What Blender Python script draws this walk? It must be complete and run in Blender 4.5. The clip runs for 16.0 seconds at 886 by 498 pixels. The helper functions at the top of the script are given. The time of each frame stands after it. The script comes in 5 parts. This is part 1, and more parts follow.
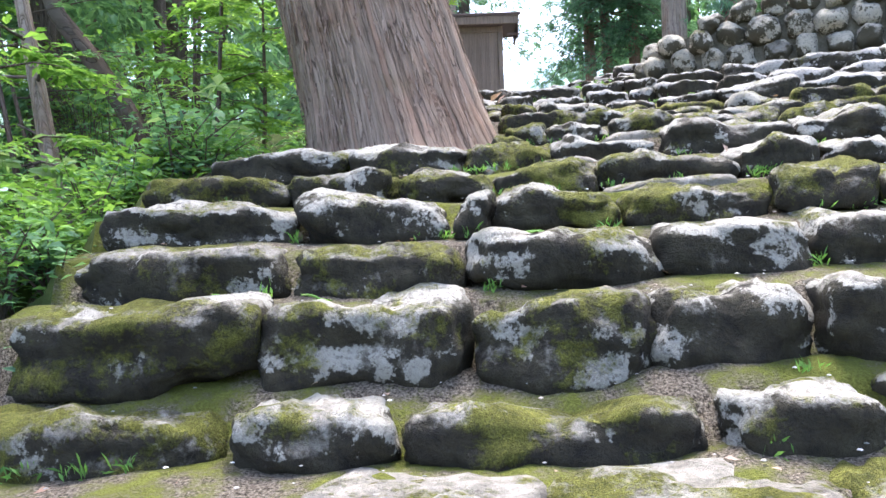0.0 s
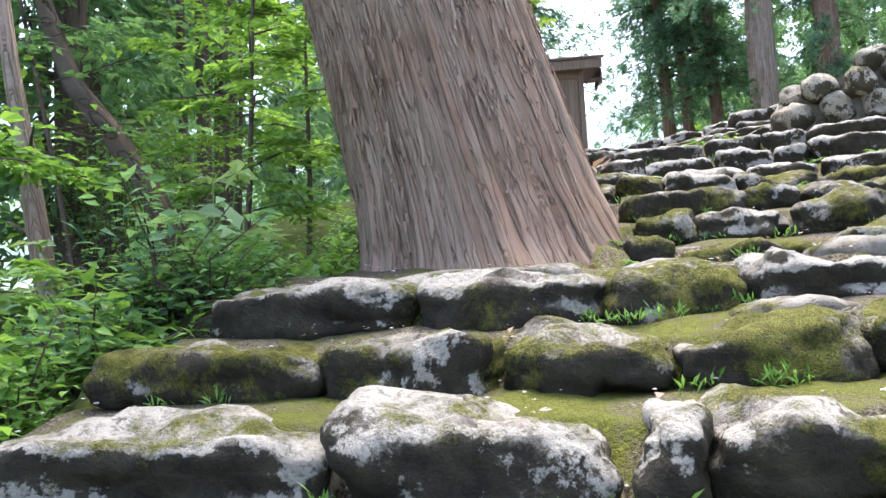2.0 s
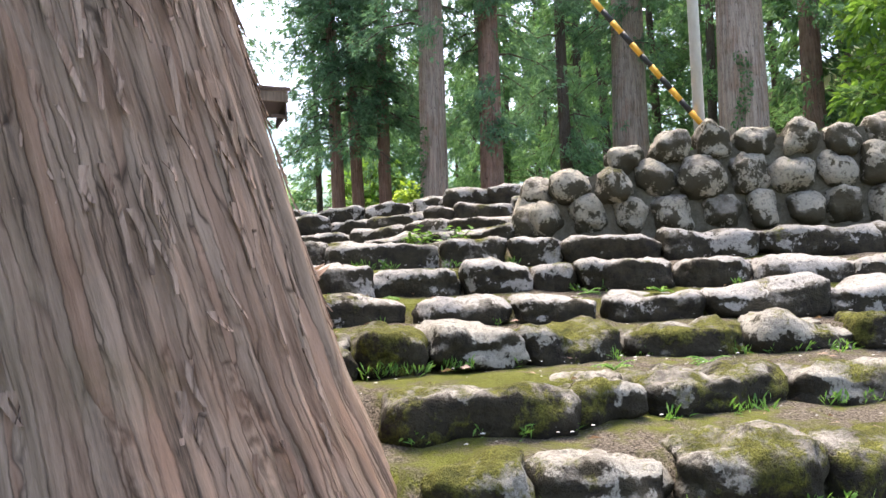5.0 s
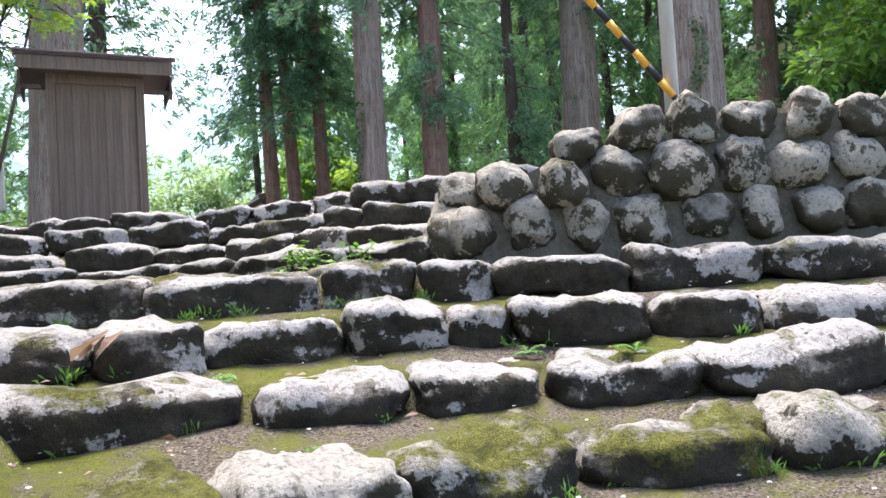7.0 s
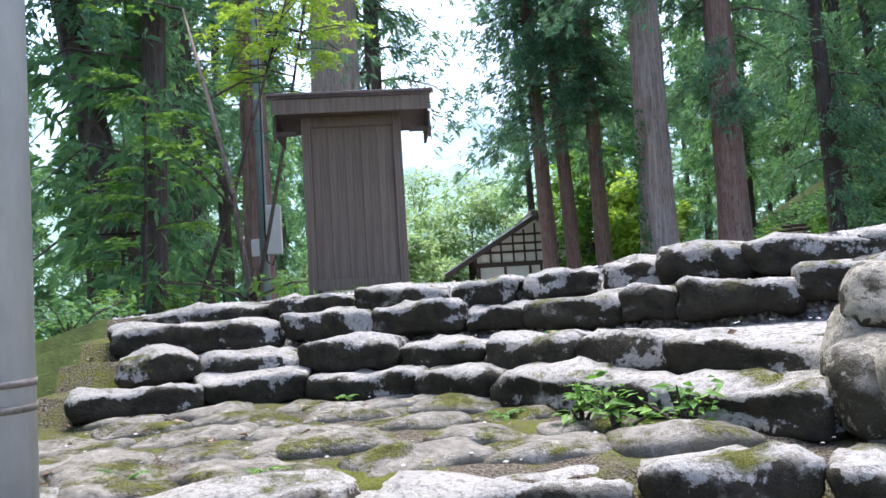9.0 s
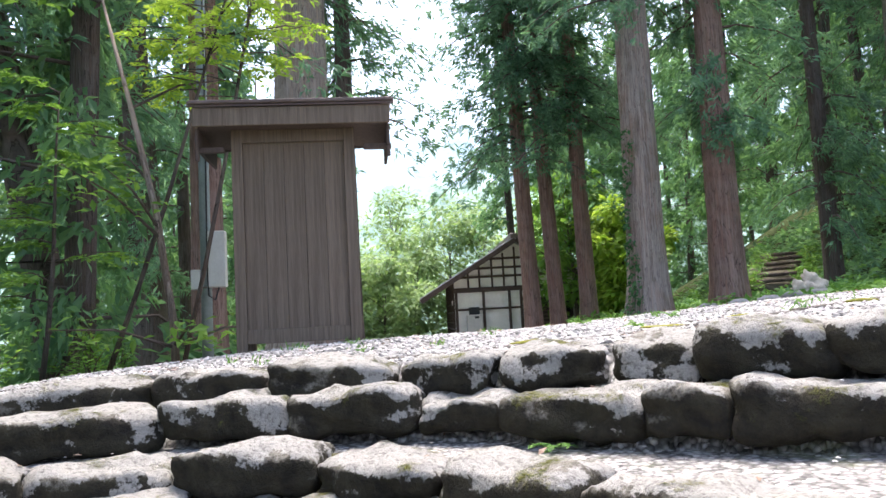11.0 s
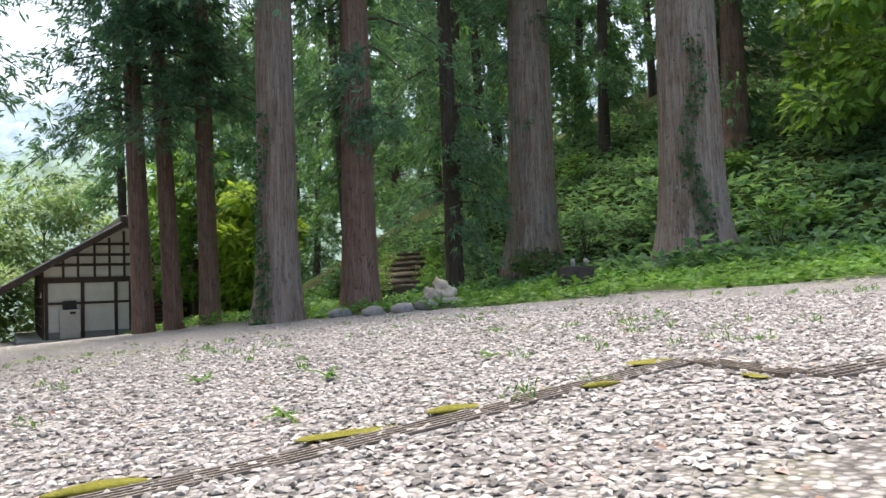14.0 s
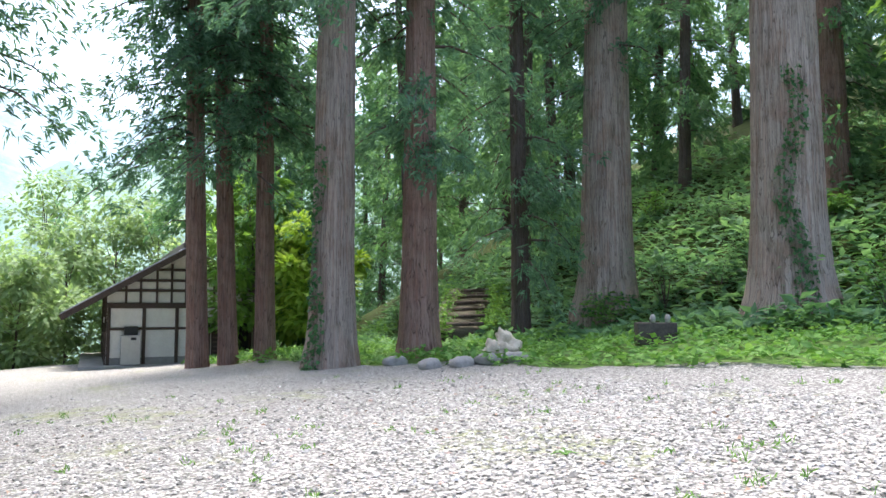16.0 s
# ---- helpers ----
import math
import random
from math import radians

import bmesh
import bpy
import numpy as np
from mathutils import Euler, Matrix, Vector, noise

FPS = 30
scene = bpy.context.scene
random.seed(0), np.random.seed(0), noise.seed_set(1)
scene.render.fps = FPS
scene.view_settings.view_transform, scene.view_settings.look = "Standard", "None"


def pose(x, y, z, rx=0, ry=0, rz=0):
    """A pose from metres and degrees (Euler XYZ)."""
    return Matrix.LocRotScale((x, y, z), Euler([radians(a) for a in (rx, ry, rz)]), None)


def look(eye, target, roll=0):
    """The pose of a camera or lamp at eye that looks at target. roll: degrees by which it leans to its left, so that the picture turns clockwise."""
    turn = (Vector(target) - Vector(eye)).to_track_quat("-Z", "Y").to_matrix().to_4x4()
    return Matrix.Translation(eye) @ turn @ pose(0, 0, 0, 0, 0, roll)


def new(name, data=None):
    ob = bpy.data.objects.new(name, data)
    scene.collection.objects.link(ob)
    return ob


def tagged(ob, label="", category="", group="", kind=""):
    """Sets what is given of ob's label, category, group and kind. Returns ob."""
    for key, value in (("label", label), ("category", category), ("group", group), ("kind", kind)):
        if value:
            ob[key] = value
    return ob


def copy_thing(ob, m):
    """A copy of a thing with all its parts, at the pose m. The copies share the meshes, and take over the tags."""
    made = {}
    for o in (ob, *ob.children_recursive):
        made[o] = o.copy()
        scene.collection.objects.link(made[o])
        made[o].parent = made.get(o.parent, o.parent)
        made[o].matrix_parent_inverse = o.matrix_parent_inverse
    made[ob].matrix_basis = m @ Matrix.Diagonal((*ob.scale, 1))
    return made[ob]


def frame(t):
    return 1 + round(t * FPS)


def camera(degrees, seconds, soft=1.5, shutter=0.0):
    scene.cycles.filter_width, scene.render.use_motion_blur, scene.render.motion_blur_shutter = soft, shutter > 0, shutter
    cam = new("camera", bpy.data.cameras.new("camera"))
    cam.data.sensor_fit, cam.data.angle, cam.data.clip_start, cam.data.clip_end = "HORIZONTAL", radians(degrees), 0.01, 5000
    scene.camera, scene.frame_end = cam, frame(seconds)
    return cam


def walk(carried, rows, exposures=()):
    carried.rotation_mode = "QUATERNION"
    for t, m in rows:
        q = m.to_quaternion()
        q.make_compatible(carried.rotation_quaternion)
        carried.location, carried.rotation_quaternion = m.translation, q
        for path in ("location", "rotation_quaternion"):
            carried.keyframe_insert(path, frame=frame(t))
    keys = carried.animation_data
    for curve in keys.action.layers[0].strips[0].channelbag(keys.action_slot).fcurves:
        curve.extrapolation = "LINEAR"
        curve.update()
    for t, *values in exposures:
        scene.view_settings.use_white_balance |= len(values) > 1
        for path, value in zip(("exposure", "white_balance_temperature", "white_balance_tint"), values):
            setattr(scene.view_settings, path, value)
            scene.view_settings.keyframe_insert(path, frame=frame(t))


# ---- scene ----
cam = camera(61.3, 16.0)
METRES, EYE, TILT, LEAN, TURN = 14.0, 1.2, 0.5, 2.0, 0.0
EXPOSURES = [(0.0, 2.65, 6000, 15), (4.5, 2.3, 6800, 16), (7.0, 2.3, 6200, 17), (9.0, 2.05, 5800, 15), (11.5, 2.15, 6500, 15), (12.5, 1.85, 6700, 14), (14.0, 1.5, 6700, 13), (15.0, 1.75, 6500, 13), (16.0, 2.05, 6200, 11)]
ROWS = [
    (0.0, 0.0, 0.0, 0.0, 0.0, 0.0, 0.0),
    (0.5, -0.0025, 0.0338, 0.009, 1.54, 1.03, 1.37),
    (1.0, -0.0048, 0.067, 0.0213, 4.0, 1.72, 0.62),
    (1.5, -0.0093, 0.1056, 0.0301, 5.09, 3.07, 1.02),
    (2.0, -0.0187, 0.1391, 0.0461, 4.96, 3.43, 1.32),
    (2.5, -0.0191, 0.1677, 0.0562, 1.58, 3.53, -0.13),
    (3.0, -0.0234, 0.1949, 0.0614, -2.62, 4.23, -1.17),
    (3.5, -0.0236, 0.2242, 0.0715, -7.63, 3.97, -2.39),
    (4.0, -0.0255, 0.2541, 0.0821, -13.6, 4.8, -2.37),
    (4.5, -0.0305, 0.2856, 0.1017, -18.85, 5.0, -1.65),
    (7.0, 0.0479, 0.4181, 0.1514, -25.12, 2.36, 1.33),
    (7.5, 0.0631, 0.4525, 0.1574, -18.03, 1.86, 1.83),
    (8.0, 0.0708, 0.486, 0.1701, -11.0, 2.0, 1.95),
    (8.5, 0.0766, 0.5212, 0.1888, -7.27, 2.52, 1.45),
    (9.0, 0.0767, 0.5495, 0.1972, -4.39, 3.36, 1.52),
    (11.5, 0.1001, 0.6836, 0.2304, -7.61, 4.83, 0.41),
    (12.0, 0.0985, 0.7101, 0.2401, -13.07, 3.26, 0.8),
    (12.5, 0.1046, 0.7378, 0.2433, -20.16, 0.84, 0.41),
    (13.0, 0.1108, 0.7552, 0.2502, -25.67, -1.15, 1.16),
    (13.5, 0.1222, 0.784, 0.2528, -29.35, 1.63, 0.33),
    (14.0, 0.1435, 0.8053, 0.2527, -34.32, 3.35, 0.09),
    (14.5, 0.1662, 0.8275, 0.2688, -35.55, 3.97, -0.96),
    (15.0, 0.1773, 0.8502, 0.2807, -34.63, 4.33, -1.24),
    (15.5, 0.1889, 0.8659, 0.287, -31.37, 5.19, -1.66),
    (16.0, 0.1984, 0.8788, 0.2954, -29.21, 4.95, -1.88),
]
walk(cam, [(t, pose(0, 0, EYE, TILT, LEAN, TURN) @ pose(METRES * x, METRES * y, METRES * z, 90 + pitch, roll, yaw)) for t, x, y, z, yaw, pitch, roll in ROWS], EXPOSURES)

# ---- light: bright hazy sky over a forest clearing ----
world = bpy.data.worlds.new("sky")
scene.world = world
world.use_nodes = True
wn = world.node_tree.nodes
sky = wn.new("ShaderNodeTexSky")
sky.sky_type = "NISHITA"
sky.sun_disc = False
sky.sun_elevation, sky.sun_rotation = radians(70), radians(10)
sky.air_density, sky.dust_density, sky.ozone_density = 1.0, 4.0, 0.6
wn["Background"].inputs["Strength"].default_value = 0.15
world.node_tree.links.new(sky.outputs[0], wn["Background"].inputs["Color"])
sun = new("sun", bpy.data.lights.new("sun", "SUN"))
sun.data.energy, sun.data.angle, sun.data.color = 1.7, radians(26), (1.0, 0.95, 0.86)
sun.matrix_world = look((3, 17, 48), (0, 0, 0))


# ---- materials ----
def mat(name):
    m = bpy.data.materials.new(name)
    m.use_nodes = True
    return m, m.node_tree.nodes, m.node_tree.links, m.node_tree.nodes["Principled BSDF"]


def noise_node(n, l, scale, detail=5.0, rough=0.6, vec=None, kind="ShaderNodeTexNoise"):
    t = n.new(kind)
    t.inputs["Scale"].default_value = scale
    if kind == "ShaderNodeTexNoise":
        t.inputs["Detail"].default_value, t.inputs["Roughness"].default_value = detail, rough
    if vec is not None:
        l.new(vec, t.inputs["Vector"])
    return t


def ramp(n, l, src, stops):
    r = n.new("ShaderNodeValToRGB")
    e = r.color_ramp.elements
    while len(e) < len(stops):
        e.new(0.5)
    for k, (p, c) in enumerate(stops):
        e[k].position = p
        e[k].color = (*c, 1) if isinstance(c, tuple) else (c, c, c, 1)
    l.new(src, r.inputs[0])
    return r.outputs[0]


def mix(n, l, fac, a, b, mode="MIX"):
    m = n.new("ShaderNodeMix")
    m.data_type, m.blend_type = "RGBA", mode
    for sock, v in ((m.inputs[0], fac), (m.inputs[6], a), (m.inputs[7], b)):
        if isinstance(v, (int, float)):
            sock.default_value = v
        elif isinstance(v, tuple):
            sock.default_value = (*v, 1)
        else:
            l.new(v, sock)
    return m.outputs[2]


def calc(n, l, op, a, b=0.0, clamp=False):
    m = n.new("ShaderNodeMath")
    m.operation, m.use_clamp = op, clamp
    for sock, v in ((m.inputs[0], a), (m.inputs[1], b)):
        if isinstance(v, (int, float)):
            sock.default_value = v
        else:
            l.new(v, sock)
    return m.outputs[0]


def bump(n, l, p, height, strength=0.5, distance=0.02):
    b = n.new("ShaderNodeBump")
    b.inputs["Strength"].default_value, b.inputs["Distance"].default_value = strength, distance
    l.new(height, b.inputs["Height"])
    l.new(b.outputs[0], p.inputs["Normal"])


def shifted(n, l, amount=37.0):
    """World position, moved by each object's random number, so that no two alike pieces carry the same spots."""
    g, o = n.new("ShaderNodeNewGeometry"), n.new("ShaderNodeObjectInfo")
    c = n.new("ShaderNodeVectorMath")
    c.operation = "MULTIPLY_ADD"
    l.new(o.outputs["Random"], c.inputs[0])
    c.inputs[1].default_value = (amount, amount, amount)
    l.new(g.outputs["Position"], c.inputs[2])
    return c.outputs[0], g, o


def stone_material(name, moss=0.5, lichen=0.5, top=0.1, dark=(0.021, 0.018, 0.015), pale=(0.33, 0.315, 0.27), worn=0.5):
    """Stone with black algae, crusty pale lichen, moss and a worn top; sides also carry painted shade. top: how much
    the lichen keeps to upper faces.
    """
    m, n, l, p = mat(name)
    vec, g, o = shifted(n, l)
    nz = n.new("ShaderNodeSeparateXYZ")
    l.new(g.outputs["Normal"], nz.inputs[0])
    up = nz.outputs["Z"]
    grain = noise_node(n, l, 95, 4, 0.75, vec)
    mid = noise_node(n, l, 11, 7, 0.7, vec)
    big = noise_node(n, l, 2.6, 6, 0.62, vec)
    speck = noise_node(n, l, 38, 4, 0.7, vec)
    body = ramp(n, l, mid.outputs["Fac"], [(0.3, (0.1, 0.09, 0.075)), (0.5, (0.2, 0.185, 0.155)), (0.72, (0.33, 0.31, 0.27))])
    algae = noise_node(n, l, 3.6, 9, 0.72, vec)
    # side faces go darker for shade as well as algae, tops stay paler
    algae_shade = calc(n, l, "ADD", algae.outputs["Fac"], calc(n, l, "MULTIPLY", up, -0.22))
    dcol = mix(n, l, ramp(n, l, mid.outputs["Fac"], [(0.35, 0.0), (0.68, 1.0)]), dark, (0.052, 0.047, 0.03) if dark[0] < 0.1 else (0.15, 0.14, 0.1))
    col = mix(n, l, ramp(n, l, algae_shade, [(0.37 - 0.14 * worn, 0.0), (0.48 - 0.14 * worn, 1.0)]), body, dcol)
    lic = noise_node(n, l, 3.4, 10, 0.66, vec)
    lm = calc(n, l, "ADD", lic.outputs["Fac"], calc(n, l, "MULTIPLY", up, top))
    lm = calc(n, l, "ADD", lm, calc(n, l, "MULTIPLY", calc(n, l, "SUBTRACT", speck.outputs["Fac"], 0.5), 0.16))
    lo = 0.69 - 0.2 * lichen
    lmask = ramp(n, l, lm, [(lo, 0.0), (lo + 0.03, 0.95)])
    lcol = mix(n, l, ramp(n, l, speck.outputs["Fac"], [(0.34, 0.0), (0.5, 1.0)]), tuple(c * 0.42 for c in pale), mix(n, l, mid.outputs["Fac"], tuple(min(1, c * 1.25) for c in pale), tuple(c * 0.6 for c in pale)))
    col = mix(n, l, lmask, col, lcol)
    mn = noise_node(n, l, 2.7, 8, 0.7, vec)
    mm = calc(n, l, "ADD", mn.outputs["Fac"], calc(n, l, "MULTIPLY", up, 0.1))
    mm = calc(n, l, "ADD", mm, calc(n, l, "MULTIPLY", calc(n, l, "SUBTRACT", speck.outputs["Fac"], 0.5), 0.22))
    mo = 0.8 - 0.32 * moss
    mmask = ramp(n, l, mm, [(mo, 0.0), (mo + 0.09, 1.0)])
    fuzz = noise_node(n, l, 130, 3, 0.75, vec)
    mcol = mix(n, l, ramp(n, l, mid.outputs["Fac"], [(0.33, 0.0), (0.66, 1.0)]), (0.06, 0.065, 0.013), (0.26, 0.26, 0.055))
    mcol = mix(n, l, ramp(n, l, fuzz.outputs["Fac"], [(0.35, 0.75), (0.65, 0.0)]), mcol, (0.03, 0.032, 0.008))
    col = mix(n, l, mmask, col, mcol)
    l.new(col, p.inputs["Base Color"])
    p.inputs["Roughness"].default_value = 0.9
    p.inputs["Specular IOR Level"].default_value = 0.15
    h = calc(n, l, "ADD", calc(n, l, "MULTIPLY", grain.outputs["Fac"], 0.4), calc(n, l, "ADD", calc(n, l, "MULTIPLY", speck.outputs["Fac"], 0.6), calc(n, l, "MULTIPLY", calc(n, l, "MULTIPLY", mmask, fuzz.outputs["Fac"]), 1.5)))
    bump(n, l, p, calc(n, l, "ADD", h, calc(n, l, "MULTIPLY", mid.outputs["Fac"], 1.5)), 0.9, 0.025)
    return m


def soil_material():
    m, n, l, p = mat("mossy_soil")
    g = n.new("ShaderNodeNewGeometry")
    v = g.outputs["Position"]
    a, b, c = noise_node(n, l, 1.7, 6, 0.6, v), noise_node(n, l, 9, 6, 0.7, v), noise_node(n, l, 80, 3, 0.7, v)
    soil = mix(n, l, ramp(n, l, c.outputs["Fac"], [(0.38, 0.0), (0.66, 1.0)]), (0.035, 0.028, 0.02), (0.24, 0.205, 0.16))
    moss = mix(n, l, b.outputs["Fac"], (0.06, 0.075, 0.015), (0.22, 0.23, 0.05))
    moss = mix(n, l, ramp(n, l, c.outputs["Fac"], [(0.3, 0.0), (0.75, 0.8)]), moss, (0.05, 0.055, 0.01))
    f = calc(n, l, "ADD", calc(n, l, "MULTIPLY", a.outputs["Fac"], 0.65), calc(n, l, "MULTIPLY", b.outputs["Fac"], 0.35))
    l.new(mix(n, l, ramp(n, l, f, [(0.45, 0.0), (0.55, 1.0)]), soil, moss), p.inputs["Base Color"])
    p.inputs["Roughness"].default_value = 0.95
    p.inputs["Specular IOR Level"].default_value = 0.1
    bump(n, l, p, calc(n, l, "ADD", b.outputs["Fac"], c.outputs["Fac"]), 1.0, 0.03)
    return m


def gravel_material():
    m, n, l, p = mat("gravel")
    g = n.new("ShaderNodeNewGeometry")
    v = g.outputs["Position"]
    vo = noise_node(n, l, 32, vec=v, kind="ShaderNodeTexVoronoi")
    big, mid = noise_node(n, l, 0.35, 5, 0.6, v), noise_node(n, l, 2.5, 5, 0.7, v)
    sep = n.new("ShaderNodeSeparateColor")
    l.new(vo.outputs["Color"], sep.inputs[0])
    peb = ramp(n, l, sep.outputs[0], [(0.0, (0.12, 0.115, 0.105)), (0.35, (0.3, 0.285, 0.265)), (0.75, (0.42, 0.4, 0.375)), (1.0, (0.6, 0.58, 0.545))])
    gap = ramp(n, l, vo.outputs["Distance"], [(0.3, 1.0), (0.72, 0.38)])
    col = mix(n, l, 1.0, peb, gap, "MULTIPLY")
    weed = calc(n, l, "ADD", calc(n, l, "MULTIPLY", big.outputs["Fac"], 0.5), calc(n, l, "MULTIPLY", mid.outputs["Fac"], 0.5))
    col = mix(n, l, ramp(n, l, weed, [(0.54, 0.0), (0.68, 0.7)]), col, (0.19, 0.22, 0.06))
    l.new(col, p.inputs["Base Color"])
    p.inputs["Roughness"].default_value = 0.9
    bump(n, l, p, calc(n, l, "SUBTRACT", 1.0, vo.outputs["Distance"]), 0.7, 0.03)
    return m


def plain_noise(name, a, b, scale, rough=0.8, bumpy=0.4, dist=0.01, stretch=(1, 1, 1), metal=0.0, spec=0.3, vary=0.0):
    m, n, l, p = mat(name)
    t, o = n.new("ShaderNodeTexCoord"), n.new("ShaderNodeObjectInfo")
    mp = n.new("ShaderNodeMapping")
    mp.inputs["Scale"].default_value = stretch
    l.new(t.outputs["Object"], mp.inputs[0])
    x, y = noise_node(n, l, scale, 8, 0.72, mp.outputs[0]), noise_node(n, l, scale * 6, 4, 0.7, mp.outputs[0])
    f = calc(n, l, "ADD", calc(n, l, "MULTIPLY", x.outputs["Fac"], 0.65), calc(n, l, "MULTIPLY", y.outputs["Fac"], 0.35))
    col = ramp(n, l, f, [(0.33, a), (0.66, b)])
    if vary:
        col = mix(n, l, calc(n, l, "MULTIPLY", o.outputs["Random"], vary), col, tuple(c * 0.4 for c in a))
    l.new(col, p.inputs["Base Color"])
    p.inputs["Roughness"].default_value, p.inputs["Metallic"].default_value = rough, metal
    p.inputs["Specular IOR Level"].default_value = spec
    bump(n, l, p, f, bumpy, dist)
    return m


def leaf_material(name, a, b, through_light=0.4, rough=0.55):
    m, n, l, p = mat(name)
    g = n.new("ShaderNodeNewGeometry")
    w = noise_node(n, l, 0.55, 3, 0.6, g.outputs["Position"])
    f = calc(n, l, "ADD", calc(n, l, "MULTIPLY", g.outputs["Random Per Island"], 0.55), calc(n, l, "MULTIPLY", w.outputs["Fac"], 0.5))
    col = ramp(n, l, f, [(0.2, a), (0.85, b)])
    l.new(col, p.inputs["Base Color"])
    p.inputs["Roughness"].default_value, p.inputs["Specular IOR Level"].default_value = rough, 0.25
    tr, ms = n.new("ShaderNodeBsdfTranslucent"), n.new("ShaderNodeMixShader")
    l.new(mix(n, l, 1.0, col, (1.0, 1.0, 0.6), "MULTIPLY"), tr.inputs[0])
    ms.inputs[0].default_value = through_light
    l.new(p.outputs[0], ms.inputs[1])
    l.new(tr.outputs[0], ms.inputs[2])
    l.new(ms.outputs[0], n["Material Output"].inputs[0])
    return m


def bark_material(name, a, b, scale=9.0, green=0.25, dist=0.02, girth=0.5, lean=0.0):
    """Fibrous cedar bark: long vertical fibres split by dark cracks, with reddish and grey-green areas."""
    m, n, l, p = mat(name)
    t = n.new("ShaderNodeTexCoord")
    # wrapped round the axis, so that the fibres run up a flared or leaning trunk
    xyz, flat, wrap = n.new("ShaderNodeSeparateXYZ"), n.new("ShaderNodeCombineXYZ"), n.new("ShaderNodeCombineXYZ")
    l.new(t.outputs["Object"], xyz.inputs[0])
    l.new(calc(n, l, "ADD", xyz.outputs["X"], calc(n, l, "MULTIPLY", xyz.outputs["Z"], lean)), flat.inputs["X"])
    l.new(xyz.outputs["Y"], flat.inputs["Y"])
    unit = n.new("ShaderNodeVectorMath")
    unit.operation = "NORMALIZE"
    l.new(flat.outputs[0], unit.inputs[0])
    ring = n.new("ShaderNodeSeparateXYZ")
    l.new(unit.outputs[0], ring.inputs[0])
    l.new(calc(n, l, "MULTIPLY", ring.outputs["X"], girth), wrap.inputs["X"])
    l.new(calc(n, l, "MULTIPLY", ring.outputs["Y"], girth), wrap.inputs["Y"])
    l.new(xyz.outputs["Z"], wrap.inputs["Z"])
    v = wrap.outputs[0]
    fine, long = n.new("ShaderNodeMapping"), n.new("ShaderNodeMapping")
    fine.inputs["Scale"].default_value, long.inputs["Scale"].default_value = (1, 1, 0.1), (1, 1, 0.04)
    l.new(v, fine.inputs[0])
    l.new(v, long.inputs[0])
    x, y = noise_node(n, l, scale * 2.0, 7, 0.72, long.outputs[0]), noise_node(n, l, scale * 6, 5, 0.7, fine.outputs[0])
    big = noise_node(n, l, 1.3, 5, 0.6, v)
    f = calc(n, l, "ADD", calc(n, l, "MULTIPLY", x.outputs["Fac"], 0.6), calc(n, l, "MULTIPLY", y.outputs["Fac"], 0.4))
    dk = tuple(c * 0.22 for c in a)
    col = ramp(n, l, f, [(0.36, dk), (0.43, a), (0.62, b)])
    # long narrow plates, parted by dark cracks
    strip = n.new("ShaderNodeMapping")
    strip.inputs["Scale"].default_value = (1, 1, 0.05)
    wob = noise_node(n, l, 3.0, 4, 0.6, v)
    l.new(mix(n, l, 0.055, v, wob.outputs["Color"], "ADD"), strip.inputs[0])
    plate = noise_node(n, l, scale * 3.0, vec=strip.outputs[0], kind="ShaderNodeTexVoronoi")
    edge = noise_node(n, l, scale * 3.0, vec=strip.outputs[0], kind="ShaderNodeTexVoronoi")
    edge.feature = "DISTANCE_TO_EDGE"
    tone = n.new("ShaderNodeSeparateColor")
    l.new(plate.outputs["Color"], tone.inputs[0])
    col = mix(n, l, ramp(n, l, tone.outputs[0], [(0.0, 0.0), (1.0, 0.5)]), col, tuple(min(1.0, c * 1.15) for c in b))
    col = mix(n, l, ramp(n, l, tone.outputs[1], [(0.7, 0.0), (1.0, 0.45)]), col, (b[0] * 0.8, b[1] * 0.58, b[2] * 0.5))
    crack = ramp(n, l, edge.outputs["Distance"], [(0.0, 1.0), (0.05, 0.0)])
    col = mix(n, l, calc(n, l, "MULTIPLY", crack, ramp(n, l, wob.outputs["Fac"], [(0.38, 0.1), (0.55, 0.9)])), col, dk)
    red = tuple((b[0] * 0.95, b[1] * 0.7, b[2] * 0.58))
    col = mix(n, l, ramp(n, l, big.outputs["Fac"], [(0.48, 0.0), (0.68, 0.6)]), col, mix(n, l, ramp(n, l, f, [(0.38, 0.0), (0.6, 1.0)]), dk, red))
    alg = noise_node(n, l, 2.1, 6, 0.65, v)
    col = mix(n, l, ramp(n, l, alg.outputs["Fac"], [(0.55, 0.0), (0.75, green)]), col, (0.09, 0.1, 0.035))
    l.new(col, p.inputs["Base Color"])
    p.inputs["Roughness"].default_value, p.inputs["Specular IOR Level"].default_value = 0.92, 0.15
    relief = calc(n, l, "ADD", f, calc(n, l, "MULTIPLY", ramp(n, l, edge.outputs["Distance"], [(0.0, 0.0), (0.12, 1.0)]), 0.25))
    bump(n, l, p, relief, 1.0, dist * 1.6)
    return m


